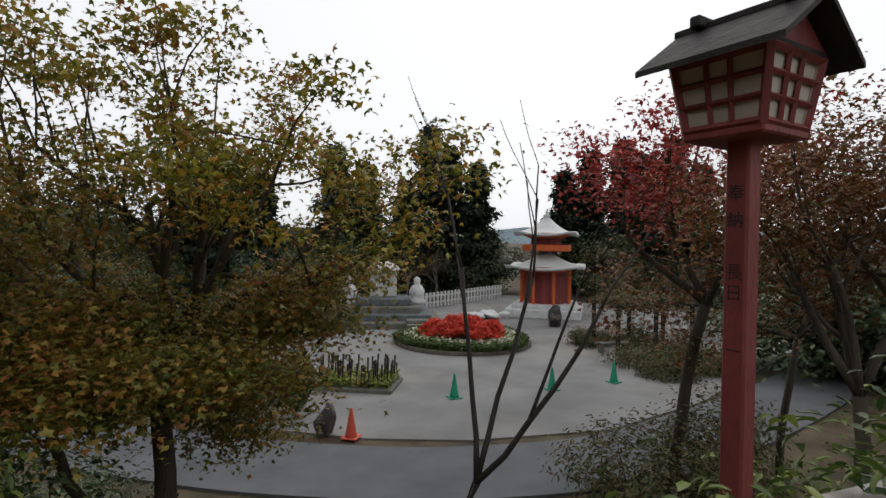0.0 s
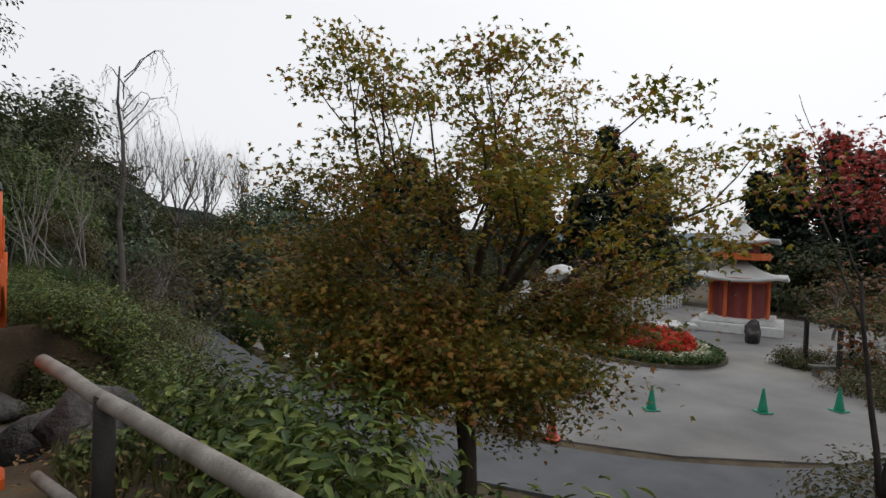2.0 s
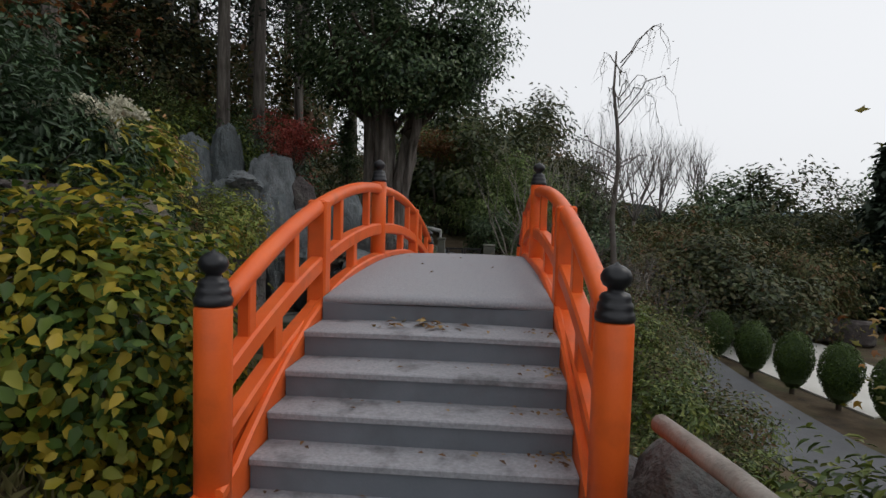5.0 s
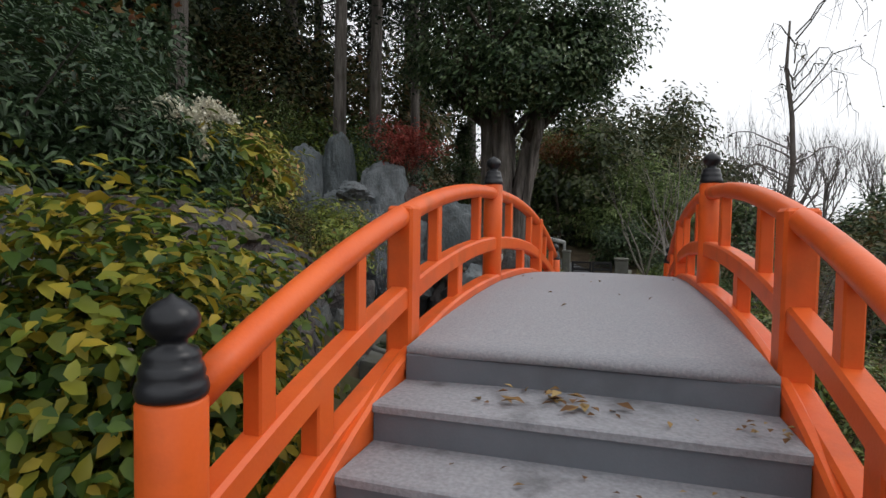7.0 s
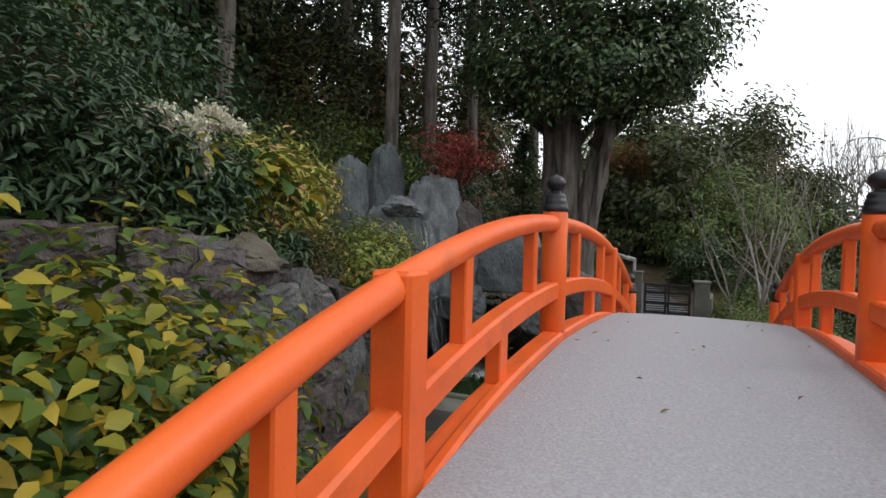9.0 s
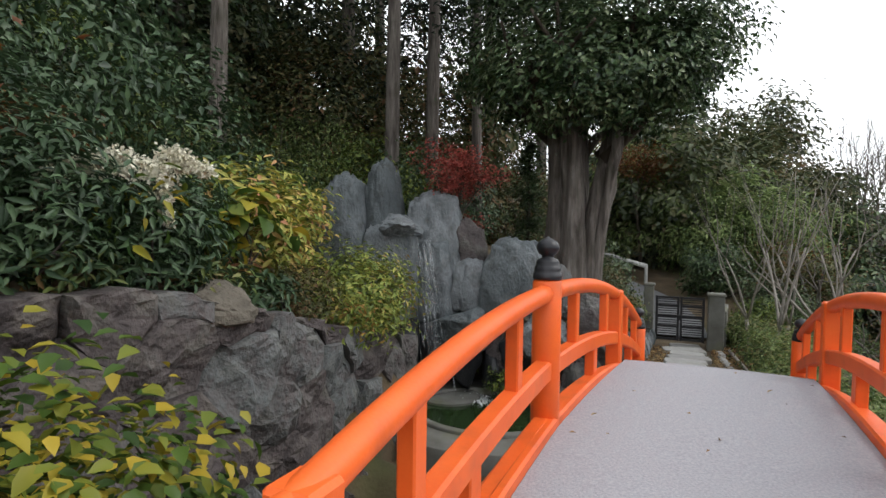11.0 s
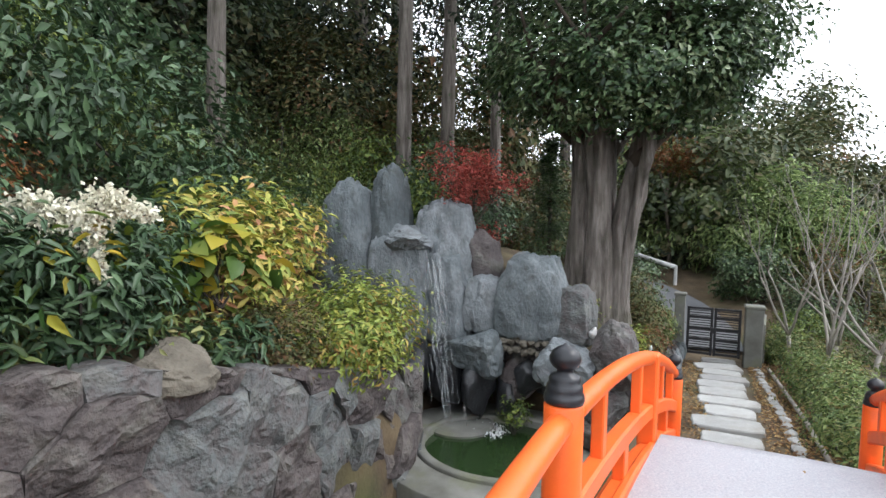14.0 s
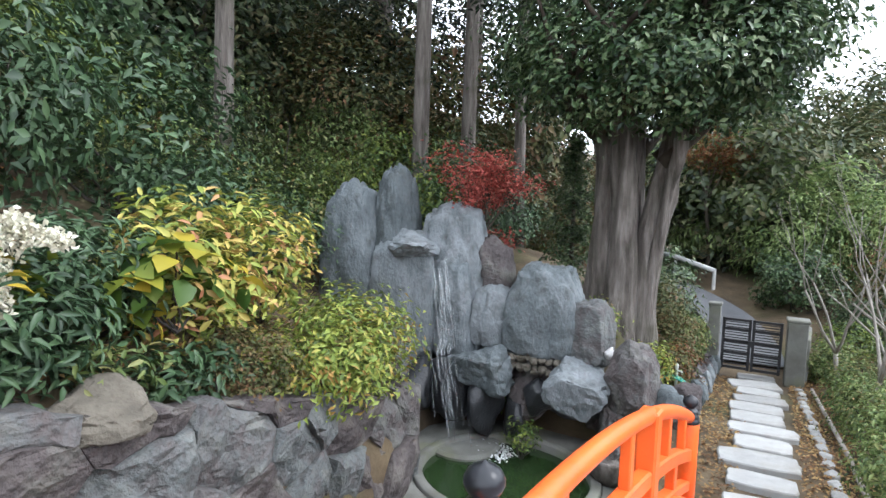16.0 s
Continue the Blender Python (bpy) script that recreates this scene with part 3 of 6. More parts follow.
    for i in range(n + 1):
        for q in range(m + 1):
            v = vs[i * (m + 1) + q]
            vs.append((v[0], v[1], v[2] - 0.035))
    row = m + 1
    for i in range(n):
        for q in range(m):
            p = i * row + q
            fs.append([p, p + 1, p + row + 1, p + row])
            fs.append([a + p, a + p + row, a + p + row + 1, a + p + 1])
    for q in range(m):
        fs.append([q, a + q, a + q + 1, q + 1])
        e = n * row + q
        fs.append([e, e + 1, a + e + 1, a + e])
    part("deck", Shape().add(vs, fs), M_DECK, br, "worn grey coated deck", True)
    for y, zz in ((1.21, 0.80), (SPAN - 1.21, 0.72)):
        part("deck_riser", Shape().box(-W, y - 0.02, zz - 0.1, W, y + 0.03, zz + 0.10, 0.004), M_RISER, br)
    part("under_beam", Shape().beam([(0, 0.9 + 4.6 * k / 12, arc(0.9 + 4.6 * k / 12, 0.30, 0.45, 2.4)) for k in range(13)], 1.1, 0.16, 0.01), M_RISER, br)
    # the far end stands a little narrower and askew
    for o in br.children:
        if o.location.length > 0:
            o.location.x += max(0, o.location.y - HALF) * (0.035 - 0.02 * o.location.x)
        else:
            for m in [o] + list(o.children):
                for v in m.data.vertices:
                    v.co.x += max(0, v.co.y - HALF) * (0.035 - 0.02 * v.co.x)
    return br


build_bridge()


# ---- rocks ----
def rock(x, y, z, sx, sy, sz, material=None, label="rough grey garden boulder", detail=3, turn=None, tilt=(0, 0), name="boulder", group="garden rocks", parent=None, rough=0.22):
    me = boulder(rng, sx, sy, sz, detail, rough)
    me.materials.append(material or M_ROCK)
    ob = new(name, me)
    ob.matrix_basis = pose(x, y, z, tilt[0], tilt[1], float(rng.uniform(0, 360)) if turn is None else turn)
    if parent:
        ob.parent = parent
        return ob
    return tagged(ob, label, "rock", group)


wall = thing("retaining_wall", "retaining wall of large fitted grey and bluish boulders", "wall", kind="structure")
back = Shape()
for i, (x0, y0, x1, y1) in enumerate([(-3.50, 0.9, -3.48, 3.5), (-3.48, 3.5, -3.70, 6.8), (-3.75, 6.8, -4.5, 6.95)]):
    L = math.hypot(x1 - x0, y1 - y0)
    back.box(0, -0.10, -1.2, L, 0.10, (1.2, 0.45, 0.35)[i], 0.04, Matrix.Translation((x0, y0, 0)) @ Matrix.Rotation(math.atan2(y1 - y0, x1 - x0), 4, "Z"))
part("mortar_core", back, M_MORTAR, wall)


def clip_cell(poly, a, b):
    """The part of poly that lies nearer to a than to b."""
    mx, my, nx, ny = (a[0] + b[0]) / 2, (a[1] + b[1]) / 2, b[0] - a[0], b[1] - a[1]
    out = []
    for k, p in enumerate(poly):
        q = poly[(k + 1) % len(poly)]
        dp, dq = (p[0] - mx) * nx + (p[1] - my) * ny, (q[0] - mx) * nx + (q[1] - my) * ny
        if dp <= 0:
            out.append(p)
        if dp * dq < 0:
            t = dp / (dp - dq)
            out.append((p[0] + (q[0] - p[0]) * t, p[1] + (q[1] - p[1]) * t))
    return out


def wall_face(y):
    return -3.30 - 0.20 * max(0, (y - 3.5) / 3.4)


seeds = [(1.5, 1.2), (2.3, 1.0), (3.1, 1.12), (3.78, 0.85), (4.12, 0.40), (4.47, 0.85), (5.1, 0.52), (5.85, 0.55), (5.75, 0.05), (6.45, 0.3), (6.6, -0.35), (2.7, 0.35), (3.4, 0.1), (1.5, 0.2), (4.8, -0.15), (5.3, -0.5), (4.2, -0.5), (2.2, -0.5), (3.3, -0.75), (1.3, -0.7), (6.2, -0.85)]
for k in range(700):
    c = (float(rng.uniform(0.9, 7.0)), float(rng.uniform(-1.1, 1.6)))
    if all(math.hypot(c[0] - a, c[1] - b) > 0.43 for a, b in seeds):
        seeds.append(c)
for c in seeds:
    poly = [(0.8, -1.2), (7.1, -1.2), (7.1, 0.52), (2.9, 1.58), (0.8, 1.62)]
    for o in seeds:
        if o is not c:
            poly = clip_cell(poly, c, o)
            if len(poly) < 3:
                break
    if len(poly) < 3:
        continue
    fine = []
    for k, p in enumerate(poly):
        q = poly[(k + 1) % len(poly)]
        m = max(1, int(math.hypot(q[0] - p[0], q[1] - p[1]) / 0.11))
        fine += [(p[0] + (q[0] - p[0]) * t / m, p[1] + (q[1] - p[1]) * t / m) for t in range(m)]
    cy, cz = sum(p[0] for p in fine) / len(fine), sum(p[1] for p in fine) / len(fine)
    proud, ty, tz = float(rng.uniform(0.0, 0.05)), float(rng.normal(0, 0.07)), float(rng.normal(0, 0.07))
    sh, vs, fs, n = Shape(), [], [], len(fine)
    for f, out in ((1.0, -0.12), (1.0, 0.02), (0.982, 0.05), (0.85, 0.06), (0.62, 0.066), (0.36, 0.07), (0.12, 0.07)):
        for y, z in fine:
            yy, zz = cy + (y - cy) * f, cz + (z - cz) * f
            e = 0.13 * noise.noise(Vector((yy * 2.3, zz * 2.3, cy * 7))) + 0.04 * abs(noise.noise(Vector((yy * 5, zz * 2, cy * 3)))) + 0.05 * noise.noise(Vector((yy * 8, zz * 5, cz * 7))) + 0.02 * noise.noise(Vector((yy * 19, zz * 19, cz)))
            edge = 0.045 * noise.noise(Vector((yy * 4.5, zz * 4.5, 3))) + 0.02 * noise.noise(Vector((yy * 13, zz * 13, 3)))
            vs.append((out + (proud + ty * (yy - cy) + tz * (zz - cz) + e if out > -0.1 else 0), yy - cy + edge, zz - cz + edge))
    for i in range(6):
        for k in range(n):
            k2 = (k + 1) % n
            fs.append([i * n + k, i * n + k2, (i + 1) * n + k2, (i + 1) * n + k])
    fs.append([6 * n + k for k in range(n)])
    st = part("wall_stone", sh.add(vs, fs), M_ROCK, wall)
    st.location = (wall_face(cy), cy, cz)
rock(-3.34, 3.62, 1.36, 0.26, 0.36, 0.2, M_ROCKTAN, "flat-topped tan stone on the wall", 4, 8, (0, 24), rough=0.12)
for (x, y, z, sx, sy, sz) in ((-3.72, 6.85, 0.55, 0.3, 0.3, 0.5), (-3.7, 6.9, -0.35, 0.33, 0.34, 0.5), (-3.45, 6.5, -0.65, 0.3, 0.4, 0.35), (-4.1, 7.15, 0.2, 0.3, 0.3, 0.8)):
    rock(x, y, z, sx, sy, sz, M_ROCK, "blue-grey corner boulder of the wall")

# waterfall rocks
def block_rock(x, y, z0, z1, w0, w1, deep, label, material=None, turn=0.0, lean=0.0):
    """An upright hewn-looking rock: wide foot, narrower head, worn edges and split faces."""
    b = bmesh.new()
    bmesh.ops.create_cube(b, size=2)
    bmesh.ops.subdivide_edges(b, edges=b.edges[:], cuts=17, use_grid_fill=True)
    seed = Vector(rng.uniform(-50, 50, 3))
    h = (z1 - z0) / 2
    for v in b.verts:
        p = v.co.copy()
        q = p.normalized() * 1.25
        p = p.lerp(q, 0.55 + 0.3 * noise.noise(p * 0.9 + seed))
        p.z += 0.12 * noise.noise(Vector((p.x * 0.9, p.y * 0.9, 7)) + seed) * max(0.0, p.z)
        near, _ = noise.voronoi(Vector((p.x * 1.1, p.y * 1.1, p.z * 0.8)) + seed)
        crack = max(0.0, 1 - (near[1] - near[0]) / 0.10)
        p *= 1 + 0.13 * noise.noise(p * 1.1 + seed) + 0.06 * noise.noise(Vector((p.x * 2.6, p.y * 2.6, p.z * 2.0)) + seed) + 0.03 * abs(noise.noise(Vector((p.x * 6, p.y * 6, p.z * 3.5)) + seed)) + 0.03 * noise.noise(p * 11 + seed) - 0.10 * crack
        f = (p.z + 1) / 2
        w = w0 + (w1 - w0) * f
        v.co = Vector((p.x * w * 1.14 + lean * f, p.y * deep, p.z * h))
    me = bpy.data.meshes.new("rock")
    b.to_mesh(me)
    b.free()
    me.shade_smooth()
    me.materials.append(material or M_ROCKPALE)
    ob = new("boulder", me)
    ob.matrix_basis = pose(x, y, (z0 + z1) / 2, 0, 0, turn)
    return tagged(ob, label, "rock", "garden rocks")


block_rock(-5.42, 8.35, 0.7, 2.72, 0.44, 0.30, 0.36, "tall pale blue standing rock with a rounded head", turn=12)
block_rock(-4.86, 8.55, 0.7, 2.95, 0.36, 0.17, 0.28, "narrow pale pointed standing rock", turn=-8, lean=0.06)
rock(-4.38, 8.30, 2.03, 0.46, 0.40, 0.20, M_ROCKPALE, "overhanging blue spout rock of the waterfall", 4, -20, (0, 9))
block_rock(-4.02, 8.85, 0.9, 2.50, 0.50, 0.34, 0.30, "blue-grey rock behind the waterfall", turn=10)
block_rock(-3.92, 8.72, 0.4, 1.85, 0.44, 0.34, 0.28, "sloping blue-grey rock face under the waterfall", turn=-14, lean=-0.1)
block_rock(-4.6, 8.45, 0.2, 1.95, 0.42, 0.4, 0.32, "blue-grey rock beside the waterfall", turn=20)
block_rock(-3.52, 9.0, 1.1, 2.02, 0.3, 0.24, 0.25, "dark rock beside the waterfall", M_ROCK)
block_rock(-3.30, 8.72, 0.66, 1.46, 0.27, 0.20, 0.24, "bluish upright rock beside the waterfall", turn=8)
block_rock(-2.62, 8.78, 0.66, 1.80, 0.53, 0.30, 0.32, "large pale blocky rock with a flat top", turn=6, lean=0.02)
block_rock(-1.97, 8.72, 0.66, 1.42, 0.22, 0.17, 0.22, "dark blue-grey upright boulder", M_ROCK, turn=-10)
rock(-3.30, 8.40, 0.42, 0.46, 0.36, 0.36, M_ROCKPALE, "wet rounded boulder under the fall", 4, 0)
rock(-2.12, 8.42, 0.42, 0.50, 0.38, 0.42, M_ROCKPALE, "large rounded blue-grey boulder", 4, 10, rough=0.14)
rock(-1.43, 8.52, 0.52, 0.38, 0.34, 0.56, M_ROCK, "large rounded purple-grey boulder", 4, 70, rough=0.14)
rock(-1.06, 8.62, 0.36, 0.20, 0.22, 0.30, M_ROCKPALE, "bluish boulder by the path", 3)
rock(-0.98, 9.3, 0.2, 0.22, 0.28, 0.30, M_ROCK, "grey boulder by the path", 3)
rock(-1.70, 8.55, 0.86, 0.09, 0.08, 0.09, M_WHITE, "small white stone among the boulders", 3)
for (x, y, z, sx, sy, sz) in ((-4.4, 9.3, 0.9, 0.9, 0.5, 0.9), (-3.4, 9.5, 0.5, 0.8, 0.45, 0.85), (-2.5, 9.5, 0.2, 0.8, 0.45, 0.7), (-1.7, 9.4, 0.0, 0.6, 0.4, 0.6), (-5.2, 8.9, 0.9, 0.6, 0.5, 0.8), (-4.75, 7.95, 0.0, 0.6, 0.5, 0.8), (-2.7, 8.85, 0.1, 0.5, 0.3, 0.55), (-1.5, 8.7, -0.1, 0.5, 0.3, 0.5)):
    rock(x, y, z, sx, sy, sz, M_ROCK, "dark mossy bedding rock of the waterfall", 4)
for k in range(16):
    rock(-3.02 + 0.10 * (k % 8), 8.50 + 0.02 * (k % 3), 0.50 + 0.12 * (k // 8) + 0.02 * (k % 2), 0.075, 0.07, 0.062, M_ROCKTAN, "small stone of the low fitted wall", 2)
for (x, y, z, s) in ((-3.75, 8.42, 0.1, 0.42), (-3.3, 8.42, -0.12, 0.42), (-4.25, 8.2, 0.1, 0.5), (-2.9, 8.6, -0.2, 0.33), (-4.3, 7.7, -0.2, 0.5), (-2.6, 8.62, 0.15, 0.26)):
    rock(x, y, z, s, s * 0.6, s * 1.1, M_ROCKWET, "wet black rock behind the falling water", 3)
for k in range(26):
    x, y = float(rng.uniform(-2.9, 1.2)), float(rng.uniform(1.2, 5.8))
    s = float(rng.uniform(0.14, 0.38))
    rock(x, y, rises(x, y) + s * 0.3, s * 1.3, s, s * 0.8, M_ROCK, "rounded bluish stream boulder", 3)
rock(1.3, 0.35, -0.15, 0.4, 0.3, 0.35, M_ROCK, "dark rock beside the bridge foot")
rock(1.15, 1.1, -0.35, 0.4, 0.35, 0.45, M_ROCK, "dark rock beside the bridge foot")
rock(1.35, 0.75, 0.0, 0.42, 0.34, 0.34, M_ROCK, "dark rock at the foot of the bridge")
rock(1.75, 0.2, -0.3, 0.4, 0.3, 0.28, M_ROCK, "dark rock below the log rail")
rock(2.3, 2.8, -0.9, 0.4, 0.3, 0.28, M_ROCK, "grey rock on the slope")
rock(-1.3, -0.25, 0.1, 0.2, 0.17, 0.17, M_ROCK, "small mossy stone beside the bridge post")
rock(-1.7, -0.9, 0.15, 0.25, 0.2, 0.15, M_ROCK, "small mossy stone in the grass")

# ---- pond and falling water ----
M_WATER = bpy.data.materials.new("green_pond_water")
M_WATER.use_nodes = True
wb = M_WATER.node_tree.nodes["Principled BSDF"]
wb.inputs["Base Color"].default_value = (0.018, 0.035, 0.012, 1)
wb.inputs["Roughness"].default_value = 0.06
wnz = M_WATER.node_tree.nodes.new("ShaderNodeTexNoise")
wnz.inputs["Scale"].default_value = 9
wbp = M_WATER.node_tree.nodes.new("ShaderNodeBump")
wbp.inputs["Strength"].default_value, wbp.inputs["Distance"].default_value = 0.35, 0.02
M_WATER.node_tree.links.new(wnz.outputs["Fac"], wbp.inputs["Height"])
M_WATER.node_tree.links.new(wbp.outputs[0], wb.inputs["Normal"])

M_FOAM = surface("white_foam", [(0.5, 0.52, 0.52), (0.8, 0.82, 0.82)], 0.5, 9, 0.5, 40)


def ring(cx, cy, rx, ry, z0, z1, t, n=48):
    vs, fs = [], []
    for k in range(n):
        a = 2 * math.pi * k / n
        c, s = math.cos(a), math.sin(a)
        for d, z in ((0, z0), (0, z1 - 0.012), (0.012, z1), (t - 0.012, z1), (t, z1 - 0.012), (t, z0)):
            vs.append((cx + (rx + d) * c, cy + (ry + d) * s, z))
    for k in range(n):
        k2 = (k + 1) % n
        for q in range(5):
            fs.append([k * 6 + q, k2 * 6 + q, k2 * 6 + q + 1, k * 6 + q + 1])
    return Shape().add(vs, fs)


PX, PY = -2.65, 7.75
pond = thing("garden_pond", "round concrete-rimmed pond of dark green water", "pond")
part("rim", ring(PX, PY, 0.98, 0.92, -1.0, -0.50, 0.12), M_CONC, pond, "stained concrete rim", True)
part("surround", ring(PX, PY, 1.11, 1.05, -1.0, -0.535, 0.5), M_CONC, pond, "stained concrete ledge", True)
part("water", Shape().lathe([(0.99, -0.72), (0.99, -0.60)], 48, (PX, PY, 0)), M_WATER, pond, "murky green water")
part("ledge", Shape().lathe([(0.48, -0.8), (0.48, -0.57), (0.43, -0.54)], 24, (-3.45, 8.25, 0)), M_CONC, pond)
P, N = clumps(rng, 40, 30, (0.34, 0.24, 0.03), 0.05, 0.1)
P[:, 2] *= 0.4
part("splash", blades("splash", P + np.array([PX - 0.5, PY + 0.55, -0.585]), N, 0.035, 0.03, M_FOAM, rng), M_FOAM, pond, "white splashing foam")

M_FALL = bpy.data.materials.new("falling_water")
M_FALL.use_nodes = True
fb = M_FALL.node_tree.nodes["Principled BSDF"]
fb.inputs["Base Color"].default_value = (0.85, 0.9, 0.92, 1)
fb.inputs["Roughness"].default_value = 0.15
fb.inputs["Alpha"].default_value = 0.13
fall = Shape()
for k in range(80):
    top = float(rng.uniform(-0.2, 1.88))
    bot = max(-0.58, top - float(rng.uniform(0.18, 0.7)))
    lane = float(rng.normal(0, 0.09)) + 0.10 * (1.9 - top) * float(rng.uniform(-0.4, 1.4))
    pts = []
    for q in range(6):
        z = top + (bot - top) * q / 5
        out = 0.16 * math.sqrt(max(0, 1.9 - z))
        pts.append((-4.0 + 0.16 * (1.9 - z) + lane + float(rng.normal(0, 0.006)), 8.30 - out * 0.25 - 0.12 * (z < 0.7), z))
    w = float(rng.uniform(0.003, 0.010))
    fall.tube(pts, [w * math.sin(math.pi * (q + 0.4) / 6) + 0.001 for q in range(6)], 5)
solid("waterfall", fall, M_FALL, "thin strands of falling white water", "waterfall", kind="stuff", smooth=True)


# ---- plants ----
def bush(x, y, z, radii, n, leaf, material, label, category="shrub", group="", spread=None, wide=0.45, name="shrub", droop=0.3, hollow=0.5, stems=6, lobed=False, per=26, squash=0.7, twig=None, oval=False):
    rx, ry, rz = radii
    th = thing(name, label, category, (x, y, z), group)
    k = max(6, n // per)
    P, N = clumps(rng, k, per, radii, spread or min(0.34, 0.085 * (rx + ry) + 0.015), hollow, squash, -0.6)
    P[:, 2] += rz * 0.85
    part("foliage", blades("foliage", P, N, leaf, leaf * wide, material, rng, droop, lobed, oval), material, th)
    sh = Shape()
    for _ in range(stems):
        q = P[int(rng.integers(len(P)))]
        sh.tube(wiggle(rng, (float(rng.uniform(-0.15, 0.15)) * rx, float(rng.uniform(-0.15, 0.15)) * ry, -0.12), q, 5), [0.016 * (rz + 0.4), 0.014 * (rz + 0.4), 0.012 * (rz + 0.4), 0.010 * (rz + 0.4), 0.007, 0.004], 5)
    part("stem", sh, twig or M_DARKTWIG, th)
    return th


def branchy(rng, sh, a, d, length, radius, depth, tips, spread=0.6, up=0.15, kids=3, bend=0.08, taper=0.55, n=5):
    """Limbs that fork, written into sh; the ends go into tips."""
    d = np.array(d, float) / np.linalg.norm(d)
    pts, rad, p = [np.array(a, float)], [radius], np.array(a, float)
    for k in range(n):
        d = d + rng.normal(0, bend, 3) + np.array([0, 0, up * 0.2])
        d /= np.linalg.norm(d)
        p = p + d * length / n
        pts.append(p)
        rad.append(radius * (1 - (1 - taper) * (k + 1) / n))
    sh.tube(pts, rad, 8 if radius > 0.03 else 5)
    if depth == 0:
        tips.append((p, d))
        return
    for k in range(kids):
        i = int(rng.integers(max(1, n // 2), n + 1)) if k else n
        e = d + rng.normal(0, spread, 3) + np.array([0, 0, up])
        branchy(rng, sh, pts[i], e, length * float(rng.uniform(0.55, 0.85)), rad[i] * 0.72, depth - 1, tips, spread, up, kids, bend, taper, n)
    if depth == 1:
        tips.append((p, d))


def tree(x, y, z, start, length, radius, depth, leaf, material, label, per_tip=40, tip_spread=0.25, name="tree", kids=3, spread=0.65, up=0.2, bark=None, lean=(0, 0, 1), lobed=False, category="tree", squash=0.5, wide=0.6, bend=0.08, group=""):
    th = thing(name, label, category, (x, y, z), group)
    sh, tips = Shape(), []
    branchy(rng, sh, (0, 0, -0.25), lean, start, radius, 0, [], bend=bend, taper=0.8)
    end = np.array(sh.v[-8:] if radius > 0.03 else sh.v[-5:]).mean(0)
    for k in range(kids + 1):
        e = np.array(lean, float) + rng.normal(0, spread, 3) + np.array([0, 0, up])
        limb = Shape()
        branchy(rng, limb, end, e, length, radius * 0.62, depth, tips, spread, up, kids, bend)
        part("limb", limb, bark or M_BARK, th, smooth=True)
    part("trunk", sh, bark or M_BARK, th, smooth=True)
    if material:
        T = np.array([t[0] for t in tips])
        P = np.repeat(T, per_tip, 0) + rng.normal(0, tip_spread, (len(T) * per_tip, 3)) * np.array([1, 1, squash])
        N = rng.normal(0, 0.3, P.shape) + np.array([0, 0, 1])
        part("crown", blades("crown", P, N, leaf, leaf * wide, material, rng, 0.4, lobed), material, th)
    return th


def conifer(x, y, z, tall, wide, n, label, bare=0.15, leaf=0.25, material=None, group="dark conifers", name="conifer"):
    th = thing(name, label, "tree", (x, y, z), group)
    part("trunk", Shape().tube([(0, 0, -0.3), (0, 0, tall * 0.5), (0, 0, tall * 0.97)], [tall * 0.02, tall * 0.014, 0.02], 8), M_BARK, th, smooth=True)
    k = n // 22
    h = bare + (1 - bare) * rng.random(k) ** 0.85
    a = rng.uniform(0, 2 * math.pi, k)
    r = wide * (1 - h) ** 0.75 * rng.uniform(0.35, 1.1, k) * (0.75 + 0.4 * np.sin(h * 31))
    C = np.stack([r * np.cos(a), r * np.sin(a), h * tall - r * 0.25], 1)
    P = np.repeat(C, 22, 0) + rng.normal(0, 1, (k * 22, 3)) * np.array([wide * 0.085, wide * 0.085, wide * 0.05])
    N = P * np.array([1, 1, 0]) * 0.6 / wide + np.array([0, 0, 0.8])
    part("crown", blades("crown", P, N, leaf, leaf * 0.4, material or L_CEDAR, rng, 0.8), L_CEDAR, th)
    return th


